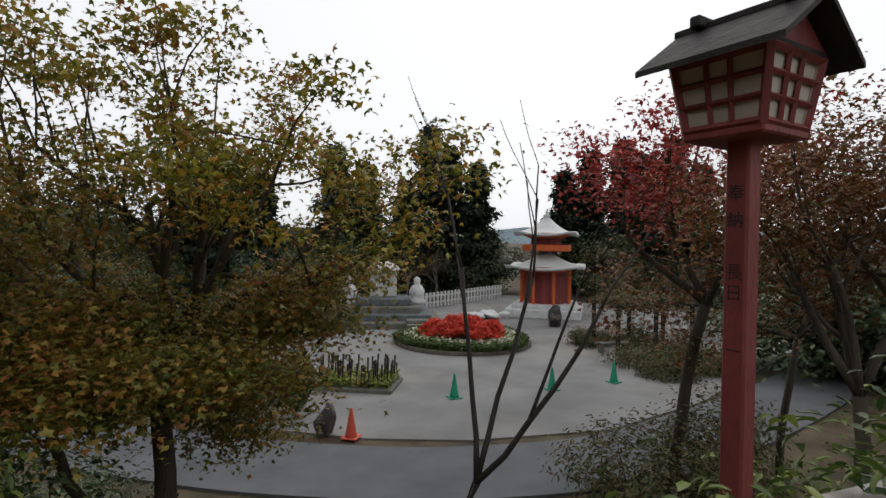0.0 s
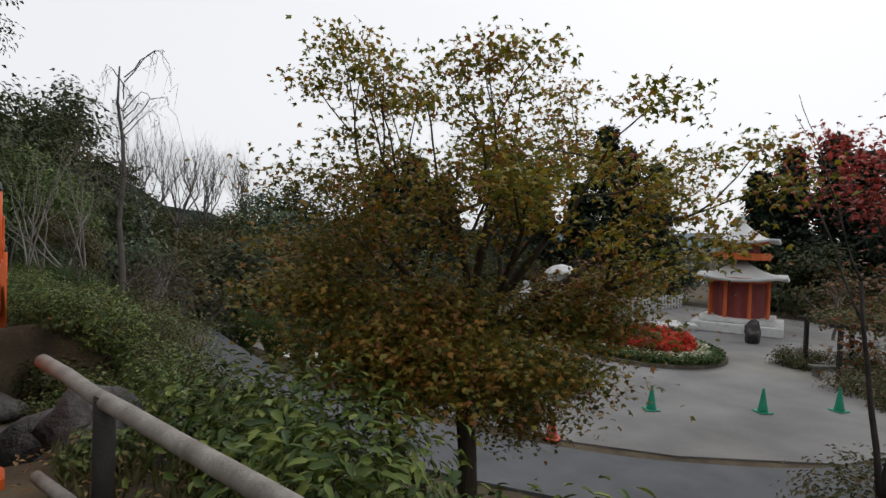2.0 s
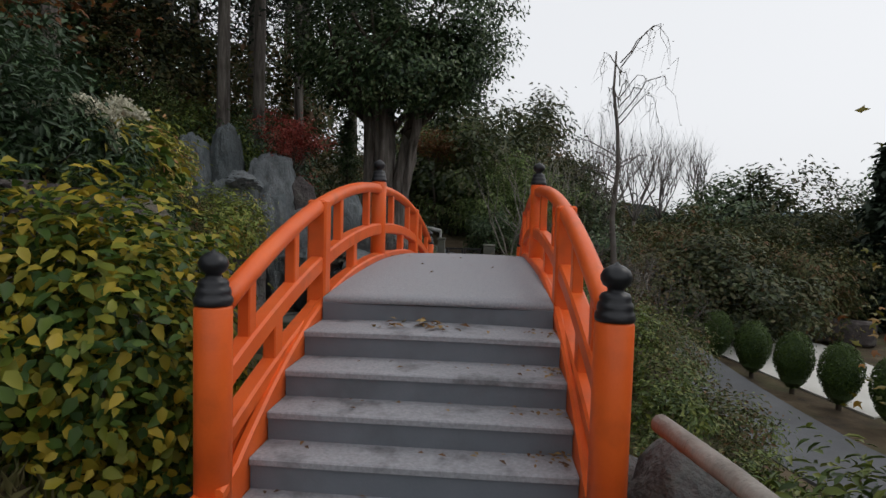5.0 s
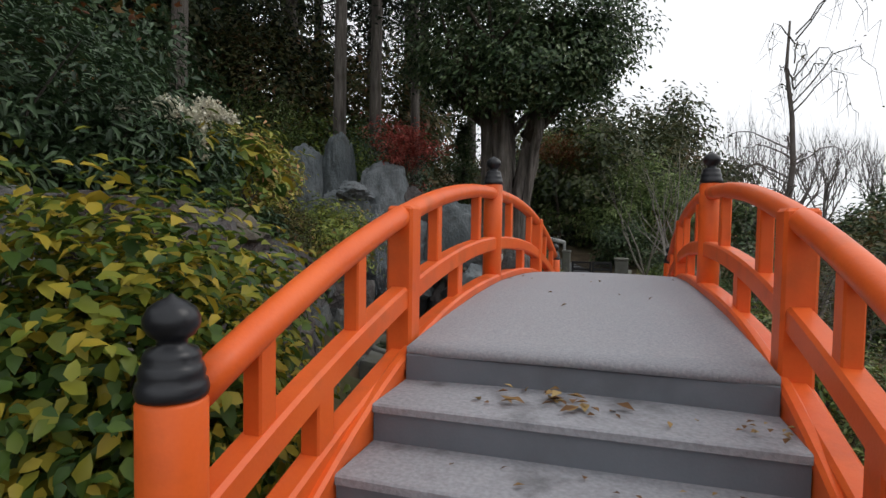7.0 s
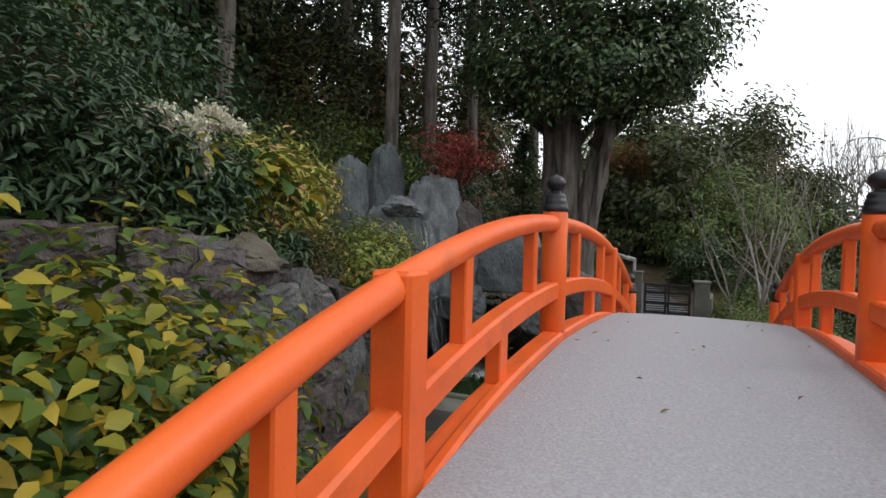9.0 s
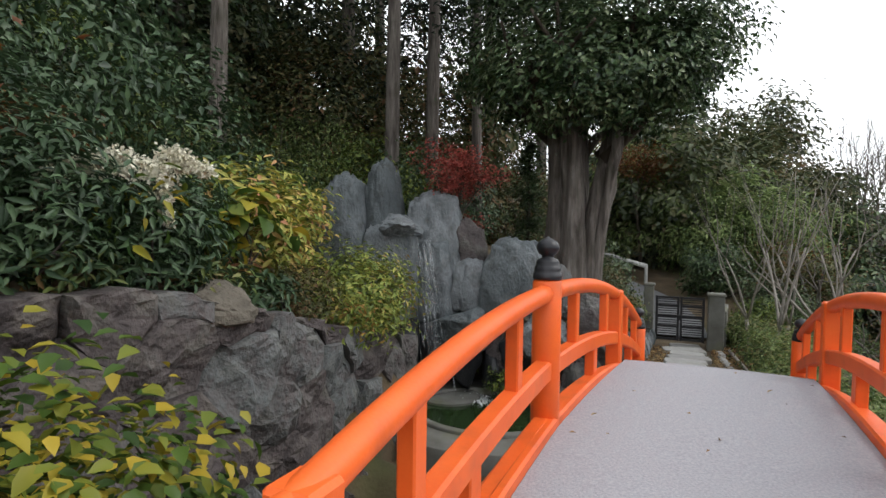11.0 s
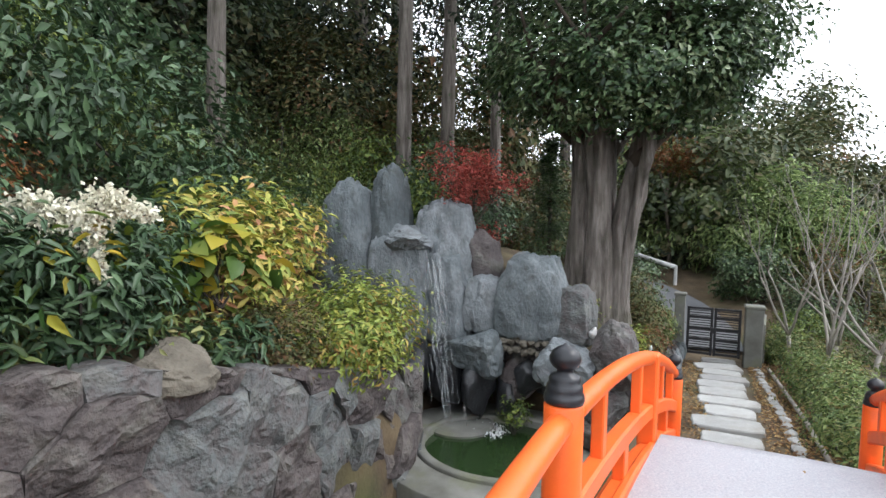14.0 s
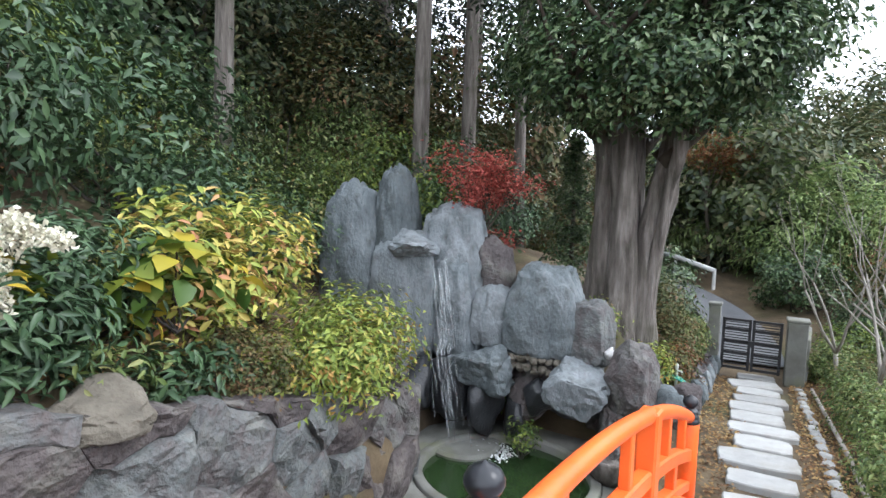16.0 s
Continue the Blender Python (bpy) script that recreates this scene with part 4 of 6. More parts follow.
# maple on the slope
def big_maple(x, y, z):
    th = thing("maple_tree", "maple with green, yellow and orange autumn leaves", "tree", (x, y, z))
    trunk, low, up = Shape(), [], []
    branchy(rng, trunk, (0, 0, -0.4), (0.05, 0.1, 1), 2.3, 0.10, 0, [], bend=0.06, taper=0.75, n=7)
    part("trunk", trunk, M_BARK, th, smooth=True)
    second = Shape().tube(wiggle(rng, (0, 0, -0.3), (-0.85, 0.5, 1.7), 6, 0.05), [0.065, 0.06, 0.055, 0.05, 0.042, 0.036, 0.03], 8)
    part("trunk", second, M_BARK, th, smooth=True)
    for k in range(13):
        a = 2 * math.pi * k / 10 + float(rng.uniform(-0.3, 0.3)) if k < 10 else 2.6 + 0.3 * (k - 11)
        limb = Shape()
        branchy(rng, limb, (0.04 * math.cos(a), 0.1 + 0.04 * math.sin(a), 1.35 + 0.08 * k), (math.cos(a), math.sin(a), 0.05 + 0.1 * (k % 3)), 0.54 if k < 10 else 0.75, 0.028, 2, low, 0.42, 0.05, 3)
        part("limb", limb, M_BARK, th, smooth=True)
    for dx, dy, dz in ((-0.75, 0.75, 1.1), (-0.2, 0.2, 1.6), (0.45, -0.5, 1.45), (0.95, -0.75, 0.9), (0.75, -0.2, 1.15), (0.1, -0.4, 1.8)):
        limb = Shape()
        branchy(rng, limb, (0.10, 0.22, 1.85), (dx, dy, dz), 1.25, 0.055, 2, up, 0.5, 0.12, 3, 0.12)
        part("limb", limb, M_BARK, th, smooth=True)
    T = np.array([t[0] for t in low])
    P = np.repeat(T, 280, 0) + rng.normal(0, 0.27, (len(T) * 280, 3)) * np.array([1, 1, 0.34])
    part("lower_crown", blades("lower_crown", P, rng.normal(0, 0.25, P.shape) + np.array([0, 0, 1]), 0.068, 0.058, L_MAPLELOW, rng, 0.4, True), L_MAPLELOW, th)
    T = np.array([t[0] for t in up])
    P = np.repeat(T, 175, 0) + rng.normal(0, 0.16, (len(T) * 175, 3)) * np.array([1, 1, 0.5])
    part("upper_crown", blades("upper_crown", P, rng.normal(0, 0.35, P.shape) + np.array([0, 0, 0.8]), 0.075, 0.062, L_MAPLE, rng, 0.6, True), L_MAPLE, th)
    return th


big_maple(4.15, -0.25, -1.4)
tree(3.77, -2.94, -0.9, 1.5, 1.0, 0.026, 2, 0, None, "slender leafless dark sapling on the slope", name="bare_sapling", kids=2, spread=0.42, up=0.35, bark=M_DARKTWIG, lean=(0.30, -0.22, 1), bend=0.07)
tree(12.8, -2.0, -3.4, 4.0, 1.9, 0.12, 2, 0.15, L_RED, "maple with deep red autumn leaves", 110, 0.42, "red_maple", lobed=True, kids=3, up=0.25)
tree(10.4, -4.7, -3.4, 3.2, 1.7, 0.10, 2, 0.11, L_RUST, "maple with rust-brown autumn leaves", 140, 0.38, "rust_maple", lobed=True)
tree(12.5, -5.4, -3.4, 3.6, 1.8, 0.10, 2, 0.12, L_RUST, "maple with rust-brown autumn leaves", 140, 0.42, "rust_maple", lobed=True)
tree(15.0, -3.6, -3.4, 3.2, 2.0, 0.08, 2, 0.15, L_RUST, "maple with rust-brown autumn leaves", 150, 0.4, "rust_maple", lobed=True)
# shrubs on the slope below the path
for (x, y, r, h, n) in ((2.0, -1.7, 0.55, 0.48, 1500), (2.3, -0.7, 0.7, 0.55, 1800), (2.1, 0.3, 0.55, 0.42, 1300), (2.9, -1.9, 0.6, 0.5, 1500), (3.05, -3.15, 0.5, 0.42, 1200), (2.75, 1.2, 0.6, 0.45, 1300), (3.4, -4.6, 0.55, 0.5, 1300), (4.5, -4.9, 0.7, 0.6, 1600), (3.5, -6.0, 0.7, 0.6, 1400), (5.2, -5.6, 0.8, 0.8, 1600), (2.5, -2.75, 0.4, 0.42, 900)):
    bush(x, y, rises(x, y) - 0.05, (r, r, h), n, 0.085, L_GREEN, "bushy evergreen shrub with bright green leaf tips", group="slope shrubs", wide=0.4, per=10, oval=True)
for (x, y, r) in ((3.5, 1.0, 0.9), (4.3, 1.9, 0.9), (5.2, -3.2, 0.8), (6.2, -4.2, 0.9), (4.6, 0.6, 0.8), (3.9, 2.4, 0.8), (5.0, -1.2, 0.7)):
    bush(x, y, rises(x, y) - 0.05, (r, r, r * 0.8), 1500, 0.09, L_DARK, "dark leafy shrub on the slope", group="slope shrubs")

# yellowing bush and bank beside the bridge
for (x, y, z, r, h, n) in ((-1.80, 0.9, -0.2, 0.62, 0.92, 2700), (-2.10, 1.6, -0.45, 0.65, 1.06, 2900), (-2.35, 0.6, 0.15, 0.6, 0.8, 1900), (-2.3, 2.5, -0.95, 0.5, 0.75, 1200)):
    bush(x, y, z, (r, r, h), int(n * 1.8), 0.082, L_YELLOW, "broad-leaved bush turning from green to yellow", group="yellowing bushes", wide=0.62, droop=0.9, per=12, oval=True)
for (x, y, r, h) in ((-2.6, -0.4, 0.6, 0.5), (-2.2, -1.2, 0.5, 0.4), (-3.2, 0.3, 0.7, 0.6), (-3.4, -1.0, 0.8, 0.8)):
    bush(x, y, rises(x, y) - 0.05, (r, r, h), 1300, 0.07, L_BROWNGREEN, "low straggling undergrowth on the bank", group="bank undergrowth")

# planting on top of the wall
bush(-3.62, 5.95, 0.72, (0.5, 0.85, 0.52), 6200, 0.08, L_AZALEA, "azalea with fresh green and yellow leaves", "azalea", wide=0.36, per=16, hollow=0.45)
bush(-3.60, 4.85, 1.02, (0.32, 0.42, 0.32), 3600, 0.04, L_BROWNGREEN, "small-leaved dull green shrub", per=20)
bush(-4.25, 4.75, 1.42, (0.55, 0.62, 0.62), 2000, 0.12, L_PIERIS, "shrub with yellow and coral new leaves", wide=0.36, per=9, hollow=0.65, droop=-0.3, oval=True)
bush(-4.5, 5.7, 1.45, (0.5, 0.55, 0.6), 1600, 0.11, L_PIERIS, "shrub with yellow and coral new leaves", wide=0.36, per=9, hollow=0.65, droop=-0.3, oval=True)
for (x, y, r, h) in ((-3.75, 3.3, 0.5, 0.42), (-3.7, 2.5, 0.5, 0.5), (-4.3, 3.9, 0.6, 0.42), (-4.5, 2.6, 0.6, 0.6), (-3.8, 1.6, 0.55, 0.55)):
    bush(x, y, rises(x, y) - 0.02, (r, r, h), 2300, 0.105, L_RHODO, "evergreen shrub with long blue-green leaves", group="evergreen shrubs", wide=0.3, per=9, oval=True)


def flower_spray(x, y, z):
    """Cream plumes that arch and droop from one leafy stem."""
    th = thing("white_flowers", "arching plumes of cream-white flowers", "flowers", (x, y, z))
    side = np.array([0.57, 0.82, 0])
    stems = Shape()
    for reach, drop, rise, n in ((-0.62, 0.10, 0.10, 900), (-0.34, 0.04, 0.13, 700), (0.10, 0.34, 0.04, 800), (0.36, 0.02, 0.10, 800), (0.20, 0.0, 0.16, 500)):
        q = rng.random(n) ** 0.8
        line = side[None] * (reach * q)[:, None] + np.array([0, 0, 1.0]) * (rise * np.sin(q * 2.4) - drop * q ** 2)[:, None]
        P = line + rng.normal(0, 1, (n, 3)) * (0.05 - 0.032 * q)[:, None]
        part("plume", blades("plume", P, rng.normal(0, 1, P.shape), 0.034, 0.022, L_WHITEFL, rng), L_WHITEFL, th)["kind"] = "stuff"
        stems.tube([(0, 0, -0.55), (0, 0, -0.1), tuple(side * reach * 0.5 + np.array([0, 0, rise * 0.9 - drop * 0.25])), tuple(side * reach + np.array([0, 0, rise * 0.67 - drop]))], [0.009, 0.008, 0.005, 0.002], 5)
    part("stem", stems, M_DARKTWIG, th)
    P, N = clumps(rng, 14, 7, (0.4, 0.4, 0.2), 0.09, 0.3)
    part("foliage", blades("foliage", P + np.array([0, 0, -0.18]), N, 0.15, 0.05, L_YELLOW, rng, 0.4, False, True), L_YELLOW, th)
    return th


flower_spray(-3.40, 3.1, 2.30)
bush(-3.75, 4.35, 1.75, (0.25, 0.4, 0.3), 90, 0.19, L_YELLOW, "climber with large round green leaves", wide=0.9, per=6, droop=0.9, oval=True)
for (x, y, r, m) in ((-3.15, 9.35, 0.42, L_GREEN), (-4.5, 9.5, 0.45, L_GREEN), (-2.75, 9.5, 0.4, L_GREEN), (-2.35, 10.1, 0.35, L_AZALEA), (-1.55, 10.2, 0.35, L_AZALEA), (-1.4, 11.2, 0.45, L_BROWNGREEN), (-1.6, 12.3, 0.5, L_BROWNGREEN)):
    bush(x, y, rises(x, y) - 0.02, (r, r, r * 0.9), 1200, 0.075, m, "leafy evergreen shrub above the rocks", group="rockery shrubs")
bush(-1.25, 11.4, rises(-1.25, 11.4), (0.25, 0.25, 0.45), 600, 0.06, L_RUST, "small shrub with reddish leaves", per=12)
bush(-2.65, 8.25, -0.45, (0.2, 0.15, 0.2), 320, 0.06, L_GREEN, "small fern tuft by the pond", per=10)
tree(-3.72, 9.2, 1.35, 1.05, 0.55, 0.03, 2, 0.065, L_CORAL, "small maple with tiers of red leaves", 42, 0.13, "red_maple", lobed=True, kids=4, spread=0.55, up=0.22, squash=0.35)
conifer(-3.25, 11.8, rises(-3.25, 11.8), 2.6, 0.75, 5000, "small dark conifer behind the rocks", 0.05, 0.09, L_DARK)

# undergrowth of the wooded hillside
hill_spots = []
while len(hill_spots) < 150:
    x, y = float(rng.uniform(-17, -4.9)), float(rng.uniform(-4, 19))
    if all((x - a) ** 2 + (y - b) ** 2 > 0.55 for a, b in hill_spots) and x < -4.9 - 0.4 * max(0, y - 12) and math.hypot(x + 5.1, y - 8.2) > 1.5:
        hill_spots.append((x, y))
kinds = [(L_MIX, 0.06), (L_GREEN, 0.09), (L_RHODO, 0.10), (L_WOOD, 0.07), (L_RHODO, 0.085), (L_BAMBOO, 0.10), (L_RUST, 0.075)]
stock = []
for k, (m, s) in enumerate(kinds):
    r = 0.75 + 0.12 * (k % 3)
    ob = bush(hill_spots[k][0], hill_spots[k][1], rises(*hill_spots[k]), (r, r, r * 0.85), 2900, s, m, ("rust-brown" if m is L_RUST else "tangled green") + " undergrowth shrub on the hillside", group="hillside undergrowth", name="undergrowth")
    stock.append(ob)
order = [0, 1, 2, 3, 4, 5, 0, 1, 3, 5, 2, 6]
for k, (x, y) in enumerate(hill_spots[len(kinds):]):
    s = float(rng.uniform(0.7, 1.35))
    o = copy_thing(stock[order[int(rng.integers(len(order)))]], pose(x, y, rises(x, y) - 0.05, 0, 0, float(rng.uniform(0, 360))))
    o.scale = (s, s, s * float(rng.uniform(0.6, 1.7)))


# cedars on the hillside
def cedar(x, y, tall, r, label="tall straight cedar with a bare grey trunk", low=0.42, n=4000, pale=True):
    z = rises(x, y)
    th = thing("cedar_tree", label, "tree", (x, y, z), "hillside cedars")
    lean = float(rng.uniform(-0.02, 0.03))
    part("trunk", Shape().tube([(lean * tall * k / 6, 0, -0.3 + (tall + 0.3) * k / 6) for k in range(7)], [r * 1.15, r, r * 0.92, r * 0.8, r * 0.6, r * 0.4, 0.03], 14), M_BARKPALE if pale else M_BARK, th, smooth=True)
    sh = Shape()
    k = n // 24
    h = low + (1 - low) * rng.random(k)
    a = rng.uniform(0, 2 * math.pi, k)
    rr = tall * 0.16 * (1.15 - h) * rng.uniform(0.3, 1.1, k) / (1.15 - low) * 1.4
    C = np.stack([rr * np.cos(a) + lean * tall * h, rr * np.sin(a), h * tall - rr * 0.3], 1)
    for c, hh in list(zip(C, h))[::6]:
        sh.tube([(lean * tall * hh, 0, hh * tall), tuple(c)], [0.03, 0.01], 5)
    tagged(part("limb", sh, M_BARK, th), kind="stuff")
    P = np.repeat(C, 24, 0) + rng.normal(0, 1, (k * 24, 3)) * np.array([0.34, 0.34, 0.2])
    part("crown", blades("crown", P, rng.normal(0, 0.4, P.shape) + np.array([0, 0, 0.9]), 0.2, 0.07, L_CEDAR, rng, 0.8), L_CEDAR, th)
    return th


for (x, y, tall, r, low) in ((-6.2, 11.2, 14, 0.16, 0.42), (-5.9, 12.6, 15, 0.16, 0.40), (-5.2, 13.9, 14, 0.13, 0.36), (-8.2, 8.2, 13, 0.16, 0.40), (-11.5, 10.2, 15, 0.17, 0.35), (-8.8, 4.6, 13, 0.2, 0.4), (-9.5, 14.5, 16, 0.2, 0.2), (-7.4, 15.5, 15, 0.18, 0.15), (-12.5, 13.5, 15, 0.2, 0.12), (-6.5, 18.5, 15, 0.2, 0.12), (-10.5, 18, 16, 0.2, 0.08), (-13, 6.5, 15, 0.2, 0.15), (-13.5, 1.5, 15, 0.2, 0.15), (-9.5, 0.2, 13, 0.18, 0.3), (-16, 10, 16, 0.2, 0.08), (-15, 17, 16, 0.2, 0.06), (-5.6, 22, 14, 0.2, 0.1), (-9, 23, 15, 0.2, 0.06)):
    cedar(x, y, tall, r, low=low)
for (x, y, r) in ((-9.0, 12.0, 1.7), (-7.5, 14.0, 1.6), (-11, 15, 2.0), (-6.6, 17, 1.7), (-12, 11, 2.0), (-9.5, 17.5, 2.0), (-13.5, 8, 2.0), (-11.5, 4.5, 1.7), (-11, 0.5, 1.8), (-7.5, 19.5, 1.8), (-5.0, 17.0, 1.3), (-4.6, 20.0, 1.4)):
    bush(x, y, rises(x, y), (r, r, r * 1.25), 4200, 0.14, L_DARK if (x * 7) % 2 < 1 else L_BROWNGREEN, "tall dark evergreen understorey tree", "tree", "understorey trees", name="understorey_tree")

# brown maple over the bank
tree(-3.75, 1.35, rises(-3.75, 1.35), 2.0, 1.15, 0.06, 2, 0.075, L_RUST, "maple with brown autumn leaves over the bank", 190, 0.27, "brown_maple", lobed=True, kids=3, spread=0.6, up=0.12, bark=M_DARKTWIG, lean=(0.15, -0.15, 1))


# great evergreen with a fused trunk
def great_tree(x, y):
    z = rises(x, y) - 0.15
    th = thing("great_evergreen", "great evergreen with several fused grey trunks", "tree", (x, y, z))
    sh = Shape()
    for (dx, dy, ex, ey, r) in ((-0.27, 0, -0.45, 0.1, 0.20), (0.03, -0.1, 0.0, -0.1, 0.22), (0.28, 0.05, 0.75, 0.2, 0.20), (0.0, 0.25, 0.0, 0.5, 0.24), (0.45, -0.05, 0.85, -0.2, 0.08)):
        pts, rad = [], []
        for k in range(25):
            q = k / 24
            pts.append((dx * (1 - 0.15 * q) + (ex - dx) * q ** 1.5 + 0.03 * math.sin(5 * q + dx * 9), dy + (ey - dy) * q ** 1.5, -0.2 + 3.6 * q))
            rad.append(r * (1.25 - 0.5 * q) * (1 + 0.35 * max(0, 0.25 - q) * 4 * 0.6))
        stem = Shape().tube(pts, rad, 28)
        stem.v = [tuple(Vector(v) * 1.0 + Vector((v[0] - dx, v[1] - dy, 0)) * (0.30 * noise.noise(Vector((v[0] * 7, v[1] * 7, v[2] * 0.8))) + 0.18 * noise.noise(Vector((v[0] * 16, v[1] * 16, v[2] * 1.6))))) for v in stem.v]
        part("trunk", stem, M_BARKPALE, th, smooth=True)
    limbs, tips = Shape(), []
    for k in range(9):
        a = 2 * math.pi * k / 9
        branchy(rng, limbs, (0.5 * math.cos(a), 0.5 * math.sin(a), 2.6 + 0.1 * k), (math.cos(a), math.sin(a), 0.9), 1.3, 0.11, 1, tips, 0.4, 0.15, 3)
    tagged(part("limb", limbs, M_BARK, th, smooth=True), kind="stuff")
    for (cx, cy, cz, rx, ry, rz, n) in ((0.5, 0, 5.6, 2.3, 2.2, 2.4, 12000), (-0.8, 0.2, 4.9, 1.4, 1.5, 1.7, 6000), (1.5, -0.3, 4.2, 1.0, 1.1, 1.0, 3600), (0.4, -1.0, 4.0, 1.8, 1.3, 0.9, 4500), (0.3, 0.5, 8.0, 2.3, 2.2, 2.0, 4500)):
        P, N = clumps(rng, n * 3 // 140, 70, (rx, ry, rz), 0.2, 0.5)
        part("crown", blades("crown", P + np.array([cx, cy, cz]), N, 0.12, 0.06, L_DARK, rng, 0.5), L_DARK, th)
    return th


great_tree(-2.15, 10.9)

# trees and thickets beyond the gate
for (x, y, r, h, m, lab) in ((-1.2, 21.5, 1.8, 2.4, L_BAMBOO, "feathery green bamboo clump"), (0.8, 22.5, 1.9, 1.9, L_BAMBOO, "feathery green bamboo clump"), (2.8, 24, 2.0, 1.6, L_BAMBOO, "feathery green bamboo clump"), (-3.0, 24.5, 2.0, 2.6, L_BAMBOO, "feathery green bamboo clump"), (5.0, 27, 2.2, 2.0, L_BROWNGREEN, "dense mixed thicket beyond the road"), (0.55, 18.2, 0.9, 0.8, L_DARK, "dark shrub beside the lane"), (0.3, 20.4, 1.2, 1.45, L_BAMBOO, "feathery green bamboo clump"), (2.1, 20.8, 1.3, 1.25, L_BAMBOO, "feathery green bamboo clump"), (2.6, 19.4, 1.0, 0.8, L_BROWNGREEN, "dark shrub beside the lane"), (2.6, 17.4, 0.9, 0.8, L_BROWNGREEN, "dark shrub beside the lane"), (-2.2, 14.6, 0.8, 0.8, L_DARK, "dark shrub beside the lane"), (-2.6, 16.6, 1.0, 1.0, L_DARK, "dark shrub beside the lane")):
    bush(x, y, rises(x, y), (r, r, h), int(3600 * r), 0.08 + (0.10 if m is L_BAMBOO else 0.05) * r, m, lab, "bamboo" if m is L_BAMBOO else "shrub", "thicket beyond the gate", wide=0.25 if m is L_BAMBOO else 0.45, droop=1.2 if m is L_BAMBOO else 0.3, per=110 if m is L_BAMBOO else 60, hollow=0.35, spread=0.3 if m is L_BAMBOO else 0.16, name="bamboo_clump" if m is L_BAMBOO else "shrub")
tree(-1.75, 20.4, rises(-1.75, 20.4), 2.4, 0.95, 0.06, 2, 0.11, L_RUST, "small tree with orange autumn leaves", 50, 0.28, "orange_tree", lobed=True)
for (x, y) in ((1.15, 11.5), (1.45, 12.5), (1.0, 13.4), (1.9, 12.0), (2.3, 13.0)):
    tree(x, y, rises(x, y), 1.0, 1.5, 0.042, 2, 0.06, L_GRASS, "bare pale-stemmed shrub with few leaves", 3, 0.2, "bare_shrub", kids=2, spread=0.42, up=0.4, bark=M_PALETWIG, category="shrub", group="bare shrubs")
# hedge along the stepping stones
for k in range(9):
    x, y = 1.25 + 0.12 * math.sin(k * 2), 7.0 + 0.75 * k
    bush(x, y, rises(x, y) - 0.03, (0.45, 0.5, 0.42), 1500, 0.075, L_MIX if k % 3 else L_BAMBOO, "leafy green shrub beside the stepping stones", group="path hedge", wide=0.36)
for (x, y) in ((2.0, 14.6), (2.9, 15.4), (1.9, 9.3)):
    bush(x, y, rises(x, y), (0.42, 0.42, 0.45), 3000, 0.05, L_TOPIARY, "small clipped rounded green bush", "bush", "clipped bushes", spread=0.05, hollow=0.9)


# weeping tree
def weeping(x, y, z):
    th = thing("weeping_tree", "tall leafless weeping cherry with drooping twigs", "tree", (x, y, z))
    sh = Shape()
    trunk = [(0, 0, -0.3), (0.05, 0, 0.8), (-0.03, 0, 1.8), (0.04, 0, 2.7), (0.0, 0, 3.4), (-0.1, 0, 4.1), (-0.08, 0, 4.8)]
    sh.tube(trunk, [0.07, 0.06, 0.05, 0.042, 0.034, 0.026, 0.015], 9)
    tw = Shape()
    for k in range(26):
        low = k >= 12
        h = float(rng.uniform(2.0, 3.0)) if low else float(rng.uniform(3.3, 4.7))
        a = float(rng.uniform(0, 6.28)) if k > 5 else float(rng.uniform(-0.7, 0.5))
        L = float(rng.uniform(0.5, 1.1)) if low or k < 6 else float(rng.uniform(0.25, 0.5))
        base, wob = np.array([0, 0, h]), rng.normal(0, 0.05, (9, 3))
        pts = []
        for q in range(9):
            f = q / 8
            pts.append(base + np.array([math.cos(a) * L * f ** 0.8, math.sin(a) * L * f ** 0.8, (0.35 if low else 0.8) * L * math.sin(f * 2.3) - (0.3 if low else 0.7) * L * f ** 3]) + wob[q] * f)
        tw.tube(pts, [0.013 * (1 - 0.85 * q / 8) for q in range(9)], 5)
        for _ in range(5):
            p = pts[int(rng.integers(3, 9))]
            d = float(rng.uniform(0.2, 0.6))
            tw.tube([p, p + rng.normal(0, 0.08, 3) + np.array([0, 0, -d * 0.3]), p + rng.normal(0, 0.12, 3) + np.array([0, 0, -d])], [0.0045, 0.0035, 0.0015], 4)
    part("trunk", sh, M_TWIG, th, smooth=True)
    tagged(part("twig", tw, M_TWIG, th), kind="stuff")
    P = np.array(tw.v)[:: 14] + rng.normal(0, 0.03, (len(tw.v[::14]), 3))
    part("last_leaves", blades("last_leaves", P[::3], np.ones((len(P[::3]), 3)), 0.05, 0.025, L_BROWNGREEN, rng, 1.0), L_BROWNGREEN, th)


weeping(2.62, 8.5, -0.3)

